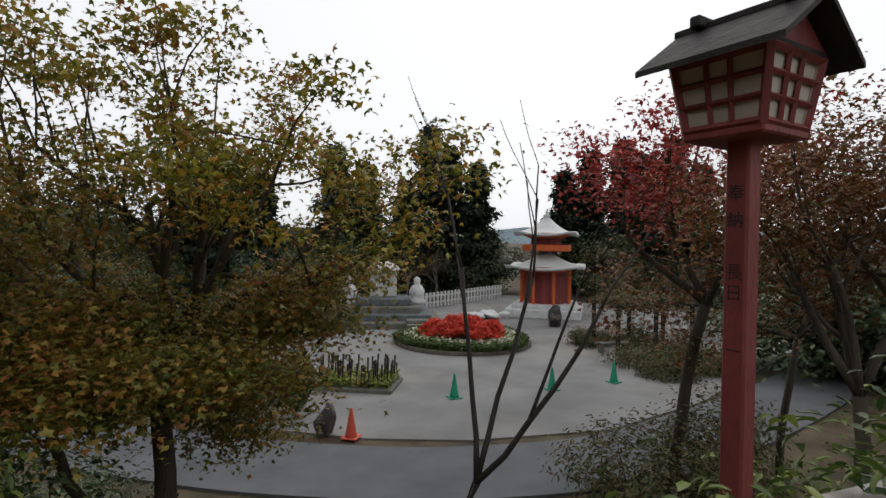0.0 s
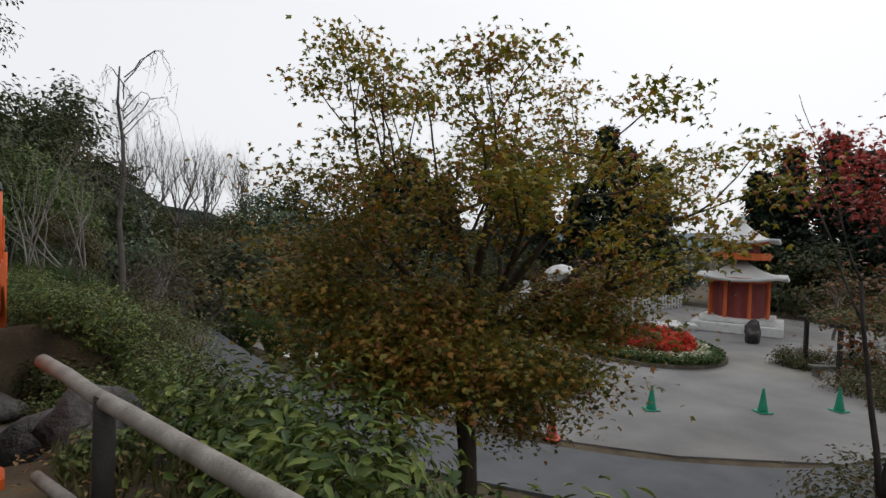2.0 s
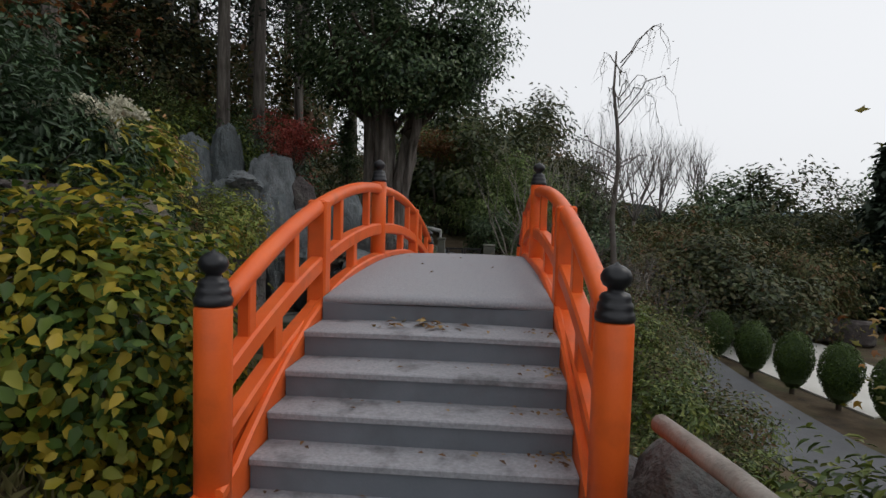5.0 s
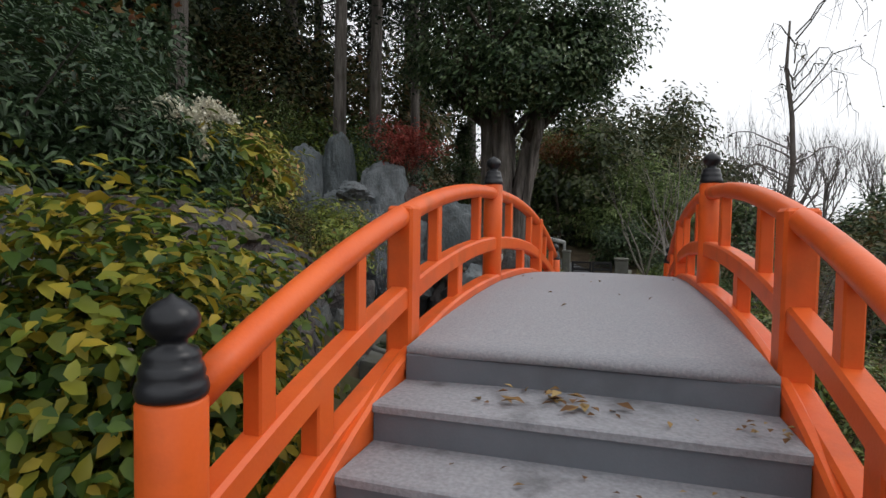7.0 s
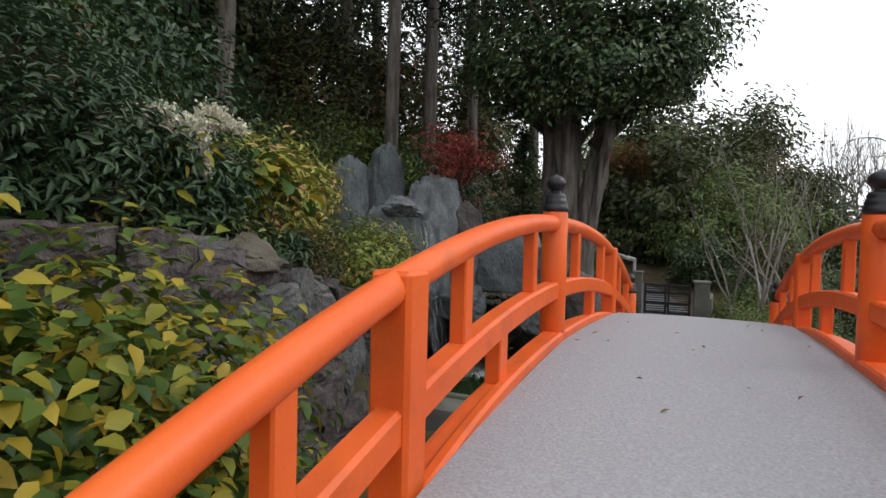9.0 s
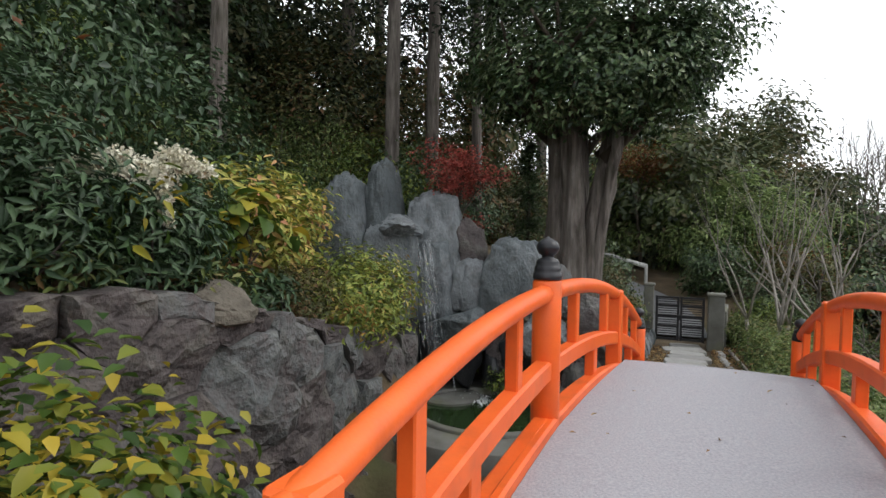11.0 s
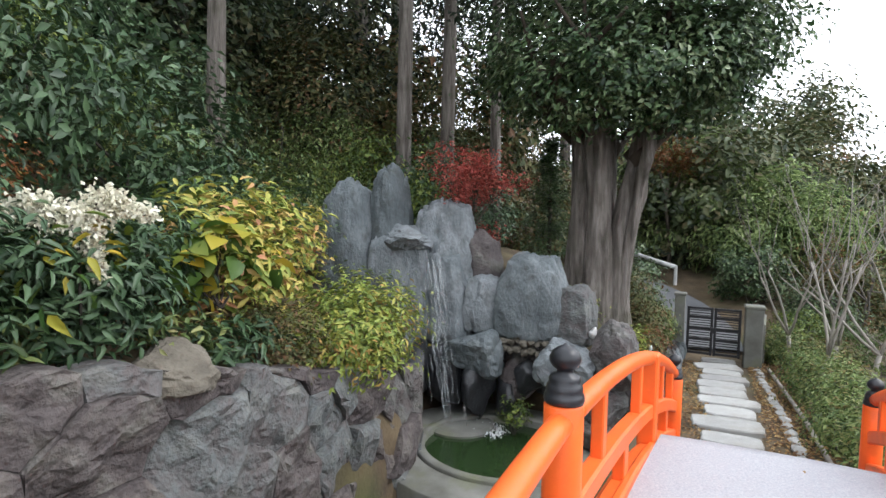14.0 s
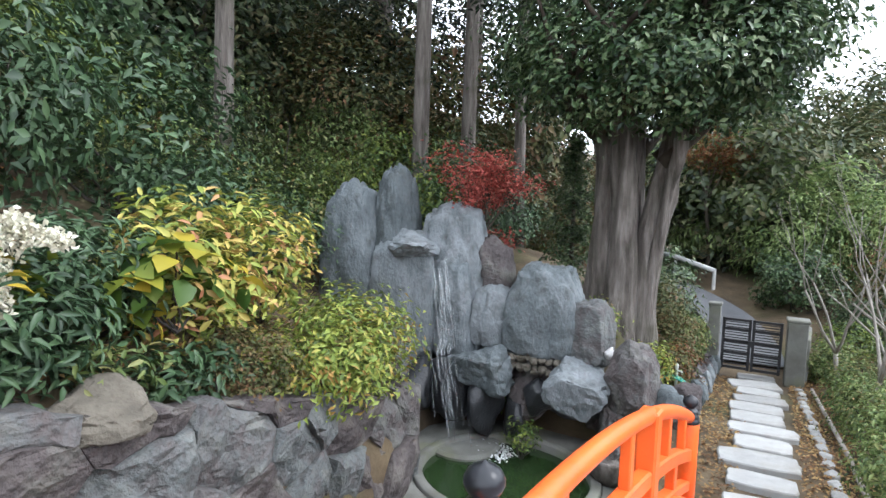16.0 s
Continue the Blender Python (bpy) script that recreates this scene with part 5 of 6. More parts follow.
# brown thickets and woods to the far side of the road
for k, (x, y) in enumerate(((5.2, 13.5), (6.0, 18), (7.8, 22.5), (4.0, 16.5), (9.5, 27), (12.5, 25.5), (15.5, 25))):
    tree(x - 1.2 * (y < 20), y, rises(x - 1.2 * (y < 20), y), 0.9, 1.1, 0.06, 2, 0.06, L_RUST if k % 2 else L_BROWNGREEN, "brown twiggy tree with few leaves", 9, 0.3, "twiggy_tree", kids=3, spread=0.75, up=0.1, bark=M_TWIG, group="twiggy trees")
wood_kinds = []
for k, (m, s, w) in enumerate(((L_DARK, 0.22, 0.5), (L_WOOD, 0.2, 0.5), (L_BROWNGREEN, 0.2, 0.5), (L_WOOD, 0.24, 0.3))):
    wood_kinds.append(bush(6 + 5 * k, 33, -3.2, (2.6, 2.6, 2.6), 7500, s * 1.2, m, "dense woodland tree at the edge of the garden", "tree", "woodland", name="woodland_tree", wide=w, stems=8, per=120, spread=0.42, hollow=0.4))
k = 0
for ring_d, step in ((27, 4.0), (33, 3.6), (40, 4.2)):
    for az in np.arange(-2, 46, step * 57 / ring_d * 0.62):
        a = radians(az + float(rng.uniform(-1.5, 1.5)))
        d = ring_d + float(rng.uniform(-2, 2)) + (8 if az > 30 else 0)
        x, y = d * math.sin(a), -3 + d * math.cos(a)
        s = float(rng.uniform(0.75, 1.25)) * (1.15 if ring_d > 35 else 0.95)
        o = copy_thing(wood_kinds[(k * 7 + int(rng.integers(3))) % 4], pose(x, y, rises(x, y) - 0.3, 0, 0, float(rng.uniform(0, 360))))
        o.scale = (s, s, s * float(rng.uniform(0.85, 1.3)))
        k += 1
for az in np.arange(46, 112, 3.4):
    a = radians(az + float(rng.uniform(-1.2, 1.2)))
    d = float(rng.uniform(46, 56)) if az < 88 else float(rng.uniform(22, 34))
    if 60 < az < 66:
        continue
    x, y = 1 + d * math.sin(a), -4 + d * math.cos(a)
    s = float(rng.uniform(0.7, 1.2))
    o = copy_thing(wood_kinds[k % 3], pose(x, y, -3.5, 0, 0, float(rng.uniform(0, 360))))
    o.scale = (s * 1.2, s * 1.2, s)
    k += 1
for (az, d, tall) in ((44, 46, 11), (47, 48, 10), (53.5, 50, 13.5), (55.5, 52, 12), (58.3, 50, 10.5), (51, 50, 9), (67, 52, 10), (69.5, 54, 12), (72.5, 52, 12.5), (74.5, 50, 11), (77, 48, 12), (79.5, 50, 10), (34, 36, 9), (37, 38, 8), (31, 36, 8)):
    x, y = 1.3 + d * math.sin(radians(az)), -4.4 + d * math.cos(radians(az))
    conifer(x, y, -3.4, tall * 1.08, tall * 0.30, 8500, "tall dark conifer behind the forecourt", 0.05, 0.55)
for (x, y) in ((8.0, 30), (11, 32), (6.5, 27), (14, 34)):
    tree(x, y, rises(x, y), 5.0, 2.2, 0.10, 3, 0, None, "leafless grey tree above the woods", kids=4, spread=0.45, up=0.4, bark=M_TWIG, name="bare_tree", group="bare trees")


def ridge(name, label, pts, depth, material):
    sh = Shape()
    n = len(pts)
    vs = [(x, y, -8) for x, y, z in pts] + [(x, y, z) for x, y, z in pts] + [(x * depth, y * depth, z * 0.8) for x, y, z in pts]
    fs = []
    for k in range(n - 1):
        fs += [[k, k + 1, n + k + 1, n + k], [n + k, n + k + 1, 2 * n + k + 1, 2 * n + k]]
    return solid(name, sh.add(vs, fs), material, label, "hill", kind="structure", smooth=True)


ridge("backdrop_hill", "dark wooded mountain ridge", [(260 * math.sin(radians(a)), 260 * math.cos(radians(a)), 5 + 40 * math.exp(-((a + 4) / 12.0) ** 2) + 2.0 * math.sin(a * 0.9) + 1.1 * math.sin(a * 2.7)) for a in range(-60, 50, 2)], 1.3, M_HILL)
# the far ridge carries its haze in its colour; no mist stands before it
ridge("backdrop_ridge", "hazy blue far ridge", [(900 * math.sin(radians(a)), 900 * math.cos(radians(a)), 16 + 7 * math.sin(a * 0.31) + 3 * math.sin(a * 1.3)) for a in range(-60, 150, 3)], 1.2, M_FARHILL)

for (x, y) in ((3.6, 11.0), (4.7, 12.6), (5.6, 14.6), (3.3, 13.4)):
    tree(x, y, rises(x, y), 0.8, 1.0, 0.055, 3, 0.05, L_BROWNGREEN, "brown twiggy tree with few leaves", 3, 0.25, "twiggy_tree", kids=3, spread=0.7, up=0.15, bark=M_TWIG, group="twiggy trees")
# low plants on the bank right of the bridge
for k in range(22):
    x, y = float(rng.uniform(1.25, 3.2)), float(rng.uniform(0.6, 6.5))
    r = float(rng.uniform(0.18, 0.34))
    bush(x, y, rises(x, y) - 0.04, (r, r, r * 0.6), 420, 0.06, (L_MIX, L_BROWNGREEN, L_GREEN)[k % 3], "low leafy ground plant on the stream bank", "plant", "bank plants", name="ground_plant", stems=3, per=10)

# deep wood behind the hillside
for layer, (d0, up) in enumerate(((15.5, 0.0), (18.5, 2.5), (21.0, 6.0))):
    for az in np.arange(-95, (-24, -34, -48)[layer], (9.5, 10.5, 15)[layer]):
        a = radians(az + float(rng.uniform(-3, 3)))
        d = d0 + float(rng.uniform(-1.2, 1.2))
        x, y = -0.2 + d * math.sin(a), 1.5 + d * math.cos(a)
        o = copy_thing(wood_kinds[(layer + int(az)) % 3], pose(x, y, min(rises(x, y), 6.0) + up - 0.6, 0, 0, float(rng.uniform(0, 360))))
        s = float(rng.uniform(0.85, 1.15))
        o.scale = (s, s, s * 1.25)
for (x, y, r) in ((1.5, 0.9, 0.3), (1.75, 1.7, 0.36), (1.6, 2.6, 0.4), (1.35, 3.6, 0.35), (1.9, 0.4, 0.3), (1.3, 0.0, 0.16)):
    bush(x, y, rises(x, y) - 0.05, (r, r, r * 0.8), 900, 0.06, L_MIX, "low leafy shrub beside the bridge", group="bank plants", per=10)

for k, (x, y, r) in enumerate(((1.6, 6.2, 0.45), (2.2, 5.9, 0.5), (1.35, 5.5, 0.35), (2.7, 5.4, 0.5), (2.1, 7.0, 0.5), (3.0, 6.6, 0.6), (1.7, 4.7, 0.4), (2.4, 4.4, 0.45), (3.3, 5.0, 0.5), (3.2, 7.8, 0.6), (4.0, 6.2, 0.6), (2.9, 9.2, 0.6), (3.9, 8.6, 0.7))):
    bush(x, y, rises(x, y) - 0.08, (r, r, r * 0.75), 1500, 0.075, (L_MIX, L_GREEN, L_BROWNGREEN)[k % 3], "leafy shrub on the far stream bank", group="bank plants", per=10)
for k in range(9):
    y = 1.5 + 0.38 * k
    bush(-3.58, y, rises(-3.58, y) - 0.08, (0.2, 0.26, 0.18), 260, 0.11, L_RHODO if k % 3 else L_MIX, "low plant hanging over the wall top", "plant", "wall plants", name="wall_plant", per=8, oval=True, wide=0.32, stems=3)

for k, (x, y, r, h) in enumerate(((0.95, 14.3, 0.4, 0.4), (1.35, 15.4, 0.5, 0.5), (1.6, 13.7, 0.45, 0.4), (2.0, 16.4, 0.6, 0.6), (-1.5, 13.4, 0.45, 0.5), (-1.7, 14.3, 0.5, 0.6), (-1.9, 12.9, 0.5, 0.6), (1.6, 17.2, 0.5, 0.4))):
    bush(x, y, rises(x, y) - 0.05, (r, r, h), 1800, 0.085, (L_MIX, L_GREEN, L_BROWNGREEN, L_DARK)[k % 4], "leafy shrub beside the gate", group="gate shrubs", per=12)
for (x, y, r) in ((12.0, -1.3, 1.0), (12.9, -2.6, 1.1), (11.2, -2.6, 1.0), (10.2, -3.9, 1.1), (9.2, -5.2, 1.1), (14.4, -2.6, 1.1)):
    bush(x, y, -3.45, (r, r, r * 0.85), 2200, 0.12, L_BROWNGREEN, "dull green shrub under the maples", group="maple underplanting", per=40)
# ---- log rail ----
def log_rail(a, b, posts):
    th = thing("log_rail", "weathered round log handrail on dark posts", "fence", group="log rails")
    rail = wiggle(rng, a, b, 7, 0.003)
    part("rail", Shape().tube(rail, [0.042, 0.041, 0.043, 0.041, 0.04, 0.041, 0.039, 0.038], 12), M_LOG, th, smooth=True)
    for q in posts:
        p = np.array(a) + (np.array(b) - np.array(a)) * q
        part("post", Shape().tube([(p[0], p[1], rises(p[0], p[1]) - 0.3), (p[0], p[1], p[2] + 0.02)], 0.05, 10), M_DARKWOOD, th, smooth=True)
    return th


log_rail((1.03, 0.32, 0.585), (1.63, -3.0, 0.60), (0.33, 0.94))
log_rail((1.63, -3.0, 0.58), (4.3, -4.66, 0.58), (0.35, 0.8))
log_rail((4.3, -4.66, 0.56), (6.4, -5.05, 0.6), (0.3, 0.8))
solid("fallen_log", Shape().tube([(0.98, -0.35, 0.12), (1.12, -0.9, 0.13), (1.3, -1.6, 0.1)], [0.03, 0.034, 0.03], 8), M_LOG, "split old log lying beside the path", "log", smooth=True)


# ---- lantern post ----
def lantern(x, y, z):
    th = thing("lantern_post", "red painted wooden lantern on a square post", "lantern", (x, y, z), turn=-22)
    part("post", Shape().box(-0.058, -0.058, -1.6, 0.058, 0.058, 1.78, 0.012), M_REDWOOD, th, "red painted post with inscription")
    body = Shape()
    w0, w1, h0, h1 = 0.185, 0.235, 1.78, 2.12

    def corner(sx, sy, q):
        w = w0 + (w1 - w0) * q
        return Vector((sx * w, sy * w, h0 + (h1 - h0) * q))
    base = part("lantern_floor", Shape().box(-0.2, -0.2, 1.74, 0.2, 0.2, 1.785, 0.01), M_REDWOOD, th)
    for sx, sy in ((-1, -1), (1, -1), (1, 1), (-1, 1)):
        part("corner_stile", Shape().tube([corner(sx, sy, 0), corner(sx, sy, 1)], 0.024, 4), M_REDWOOD, th)
    for sx, sy, tx, ty in ((-1, -1, 1, -1), (1, -1, 1, 1), (1, 1, -1, 1), (-1, 1, -1, -1)):
        a0, b0, a1, b1 = corner(sx, sy, 0), corner(tx, ty, 0), corner(sx, sy, 1), corner(tx, ty, 1)
        inn = Vector((-(sx + tx), -(sy + ty), 0)) * 0.006
        part("pane", Shape().add([a0 + inn, b0 + inn, b1 + inn, a1 + inn, a0 + inn * 2, b0 + inn * 2, b1 + inn * 2, a1 + inn * 2], [[0, 1, 2, 3], [7, 6, 5, 4], [0, 4, 5, 1], [2, 6, 7, 3]]), M_PAPER, th, "aged paper pane")
        for q in (0.03, 0.36, 0.66, 0.97):
            part("lattice_bar", Shape().tube([a0.lerp(a1, q), b0.lerp(b1, q)], 0.016 if 0.1 < q < 0.9 else 0.024, 4), M_REDWOOD, th)
        for q in (0.36, 0.62):
            part("lattice_bar", Shape().tube([a0.lerp(b0, q), a1.lerp(b1, q)], 0.015, 4), M_REDWOOD, th)
    part("ceiling_board", Shape().box(-0.25, -0.25, 2.11, 0.25, 0.25, 2.145, 0.008), M_DARKWOOD, th)
    def across(v):
        return (v[1], v[0], v[2])
    for s in (-1, 1):
        part("roof_slope", Shape().add([across(v) for v in [(-0.36, s * 0.36, 2.10), (0.36, s * 0.36, 2.10), (0.36, 0, 2.36), (-0.36, 0, 2.36), (-0.36, s * 0.36, 2.07), (0.36, s * 0.36, 2.07), (0.36, 0, 2.33), (-0.36, 0, 2.33)]], [[0, 1, 2, 3], [7, 6, 5, 4], [0, 4, 5, 1], [1, 5, 6, 2], [3, 2, 6, 7], [0, 3, 7, 4]]), M_DARKWOOD, th)
    for gx in (-0.235, 0.235):
        part("gable", Shape().add([across(v) for v in [(gx - 0.01, -0.25, 2.13), (gx - 0.01, 0.25, 2.13), (gx - 0.01, 0, 2.31), (gx + 0.01, -0.25, 2.13), (gx + 0.01, 0.25, 2.13), (gx + 0.01, 0, 2.31)]], [[0, 1, 2], [5, 4, 3], [0, 3, 4, 1], [1, 4, 5, 2], [2, 5, 3, 0]]), M_REDWOOD, th)
    for k in (-1, 1):
        part("ridge_billet", Shape().box(-0.09, k * 0.22 - 0.03, 2.34, 0.09, k * 0.22 + 0.03, 2.40, 0.008), M_DARKWOOD, th)
    part("ridge_pole", Shape().box(-0.03, -0.38, 2.335, 0.03, 0.38, 2.375, 0.008), M_DARKWOOD, th)
    # inscription on the face towards the path
    for ch, zz in (("奉", 1.46), ("納", 1.33), ("長", 1.08), ("日", 0.98), ("一", 0.70)):
        cu = bpy.data.curves.new("inscription", "FONT")
        cu.body, cu.size, cu.align_x, cu.extrude = ch, 0.085, "CENTER", 0.0012
        tmp = bpy.data.objects.new("inscription", cu)
        me = bpy.data.meshes.new_from_object(tmp)
        bpy.data.objects.remove(tmp)
        me.materials.clear()
        me.materials.append(M_DARKWOOD)
        o = part("inscription", me, M_DARKWOOD, th, "black brushed character")
        o.matrix_basis = pose(-0.0595, 0, zz, 90, 0, -90)
    return th


lantern(3.86, -4.24, 0.60).scale = (0.66, 0.66, 0.66)


# ---- gate, path stones ----
GA, GB = Vector((-0.87, 13.70, -0.47)), Vector((0.18, 13.72, -0.47))


def gate():
    ang = math.degrees(math.atan2(GB.y - GA.y, GB.x - GA.x))
    L = (GB - GA).length
    th = thing("metal_gate", "closed black slatted double garden gate", "gate", tuple(GA), turn=ang)
    for a, b in ((0.03, L / 2 - 0.006), (L / 2 + 0.006, L - 0.03)):
        leaf = part("gate_leaf", Shape().box(a, -0.02, 0.04, a + 0.05, 0.02, 1.02, 0.004).box(b - 0.05, -0.02, 0.04, b, 0.02, 1.02, 0.004).box(a, -0.019, 0.97, b, 0.019, 1.015, 0.004).box(a, -0.019, 0.05, b, 0.019, 0.10, 0.004), M_BLACKMETAL, th)
        for z in (0.33, 0.56, 0.78):
            part("board", Shape().box(a + 0.05, -0.012, z, b - 0.05, 0.012, z + 0.055, 0.003), M_BLACKMETAL, leaf)
        for k in range(17):
            z = 0.14 + 0.05 * k
            part("slat", Shape().box(a + 0.05, -0.006, z, b - 0.05, 0.006, z + 0.018, 0.002), M_BLACKMETAL, leaf)
    part("latch", Shape().box(L / 2 - 0.05, -0.05, 0.50, L / 2 + 0.05, -0.02, 0.62, 0.006), M_BLACKMETAL, th)
    return ang, L


ANG, GL = gate()
for q, w, h, lab in ((-0.11, 0.10, 1.26, "pale concrete gate pillar"), (GL + 0.19, 0.16, 1.10, "mossy concrete gate pillar")):
    c, s = math.cos(radians(ANG)), math.sin(radians(ANG))
    solid("gate_pillar", Shape().box(-w, -w, -0.2, w, w, h, 0.015).box(-w - 0.02, -w - 0.02, h, w + 0.02, w + 0.02, h + 0.06, 0.015), M_CONC, lab, "pillar", (GA.x + c * q, GA.y + s * q, -0.5), "gate pillars", turn=ANG)
solid("side_wall", Shape().box(-0.09, -1.4, -0.3, 0.09, 0, 0.75, 0.02), M_CONC, "low concrete wall running back from the gate", "wall", (GB.x + 0.42, GB.y + 1.7, -0.5), kind="structure", turn=-4)
for k in range(16):
    y = 9.6 + 0.27 * k
    rock(-0.98 + 0.0 * k + 0.05 * math.sin(k * 3), y, rises(-0.8, y) + 0.16, 0.15, 0.16, 0.28, M_ROCKPALE if k % 2 else M_ROCK, "stone of the low path-side wall", 2)

ys = [7.15, 7.75, 8.35, 8.95, 9.55, 10.15, 10.75, 11.35, 11.95, 12.5, 13.05, 13.6]
for k, y in enumerate(ys):
    w = 0.36 + 0.05 * math.sin(k * 2.7)
    d = 0.20 + 0.025 * math.cos(k * 1.9)
    cx = -0.02 - 0.018 * k + 0.04 * math.sin(k * 1.7)
    sh = Shape()
    n = 18
    rim = []
    for q in range(n):
        a = 2 * math.pi * q / n
        c, s = math.cos(a), math.sin(a)
        f = 1 / max(abs(c), abs(s)) ** 0.9
        j = 1 + float(rng.uniform(-0.035, 0.035))
        rim.append((w * c * f * j, d * s * f * j))
    vs = [(x, yy, -0.05) for x, yy in rim] + [(x, yy, 0.045) for x, yy in rim] + [(x * 0.96, yy * 0.95, 0.06) for x, yy in rim]
    fs = [[q, (q + 1) % n, n + (q + 1) % n, n + q] for q in range(n)] + [[n + q, n + (q + 1) % n, 2 * n + (q + 1) % n, 2 * n + q] for q in range(n)] + [[2 * n + q for q in range(n)]]
    solid("stepping_slab", sh.add(vs, fs), M_SLAB, "rough white granite stepping slab", "paving", (cx, y, rises(cx, y)), "stepping slabs", turn=float(rng.uniform(-4, 10)) + 0.4 * k)
# drain and pole edging beside the slabs
for k in range(22):
    y = 7.0 + 0.3 * k
    x = 0.66 - 0.010 * k
    rock(x, y, rises(x, y) + 0.01, 0.09, 0.14, 0.05, M_SLAB, "flat edging stone beside the slabs", 2, 0)
for a, b in (((0.86, 6.9), (0.78, 9.4)), ((0.79, 9.4), (0.62, 13.2))):
    solid("edging_pole", Shape().tube([(a[0], a[1], rises(*a) + 0.09), (b[0], b[1], rises(*b) + 0.09)], 0.028, 8), M_LOG, "thin pale pole edging the planting bed", "pole", group="edging poles", smooth=True)

# water butt, tap and hose by the rocks
solid("planter_pot", Shape().lathe([(0.2, 0), (0.3, 0.12), (0.36, 0.3), (0.36, 0.33), (0.32, 0.33), (0.3, 0.26)], 20), M_BARKPALE, "tilted brown tree-stump planter", "planter", (-1.55, 8.3, -0.55), smooth=True)
solid("standpipe", Shape().lathe([(0.02, 0), (0.02, 0.5), (0.028, 0.52), (0.02, 0.56)], 10).tube([(0, 0, 0.47), (0.07, -0.05, 0.47), (0.09, -0.06, 0.43)], 0.012, 8), M_ROOF, "grey steel garden standpipe tap", "tap", (-1.2, 10.5, rises(-1.2, 10.5) + 0.1), smooth=True)
coil = [(0.16 * math.cos(a) * (1 + 0.1 * math.sin(3 * a)), 0.06 * math.sin(a * 0.7), 0.14 * math.sin(a) + 0.01 * math.cos(2 * a)) for a in np.linspace(0, 26, 110)]
solid("garden_hose", Shape().tube(coil, 0.011, 6), M_HOSE, "coiled green garden hose", "hose", (-1.22, 10.3, rises(-1.2, 10.4) + 0.38), smooth=True)
# white plaque and guard rail
solid("marker_post", Shape().box(-0.035, -0.02, -0.3, 0.035, 0.02, 0.30, 0.005), M_WHITE, "small white marker post", "post", (-3.60, 8.8, 1.72), turn=12)
gr = thing("guard_rail", "white metal guard rail along the lane", "guard rail")
rl = [(-1.45, 19.0, 0.55), (-2.6, 20.0, 0.75), (-4.2, 21.0, 1.0)]
part("rail", Shape().tube([(x, y, rises(x, y) + 0.5) for x, y, _ in rl], 0.07, 8), M_WHITE, gr, smooth=True)
for x, y, _ in rl:
    part("post", Shape().tube([(x, y, rises(x, y) - 0.2), (x, y, rises(x, y) + 0.55)], 0.05, 8), M_WHITE, gr)

# ---- forecourt below ----
GZ = -3.375


def cone(x, y, material, label, tall=0.72):
    th = thing("traffic_cone", label, "traffic cone", (x, y, GZ), "traffic cones", turn=float(rng.uniform(0, 90)))
    part("base", Shape().box(-0.2, -0.2, 0, 0.2, 0.2, 0.04, 0.012), material, th)
    part("body", Shape().lathe([(0.15, 0.04), (0.135, 0.08), (0.03, tall - 0.02), (0.022, tall)], 16), material, th, smooth=True)


for x, y in ((15.69, 4.9), (18.37, 2.94), (20.57, 1.68)):
    cone(x, y, M_CONEGREEN, "green plastic traffic cone on gravel")
cone(11.39, 4.95, M_CONERED, "faded red plastic traffic cone beside a stone")
rock(11.15, 5.6, GZ + 0.32, 0.32, 0.28, 0.5, M_ROCK, "dark upright stone beside the cone", 3)

bed = thing("flower_bed", "round flower bed of red salvia in a clipped hedge", "flower bed", (23.4, 9.7, GZ), group="")
part("kerb", ring(0, 0, 3.0, 3.0, -0.05, 0.16, 0.16), M_MORTAR, bed, smooth=True)
part("soil", Shape().lathe([(3.0, 0.0), (3.0, 0.12), (1.5, 0.4), (0.2, 0.5)], 40), M_SOIL, bed)
for name, r0, r1, z0, n, leaf, m in (("hedge", 2.55, 3.1, 0.32, 9000, 0.12, L_TOPIARY), ("white_flowers", 2.1, 2.55, 0.42, 1200, 0.11, L_WHITEFL), ("leaf_border", 1.9, 2.5, 0.36, 4000, 0.14, L_GREEN), ("red_flowers", 0.0, 1.95, 0.62, 14000, 0.12, L_SALVIA)):
    a = rng.uniform(0, 2 * math.pi, n)
    r = np.sqrt(rng.uniform(r0 ** 2, r1 ** 2, n)) * (1 + 0.05 * np.sin(3 * a + 1))
    lump = 0.09 * np.sin(r * 5 + 2 * np.sin(a * 3)) + 0.08 * np.sin(a * 9)
    P = np.stack([r * np.cos(a), r * np.sin(a), z0 + lump * (name == "red_flowers") * 1.5 + rng.uniform(-0.14, 0.1, n) + (0.22 * (1.95 - r) if name == "red_flowers" else 0)], 1)
    part(name, blades(name, P, np.tile([0, 0, 1.0], (n, 1)), leaf, leaf * 0.6, m, rng), m, bed)


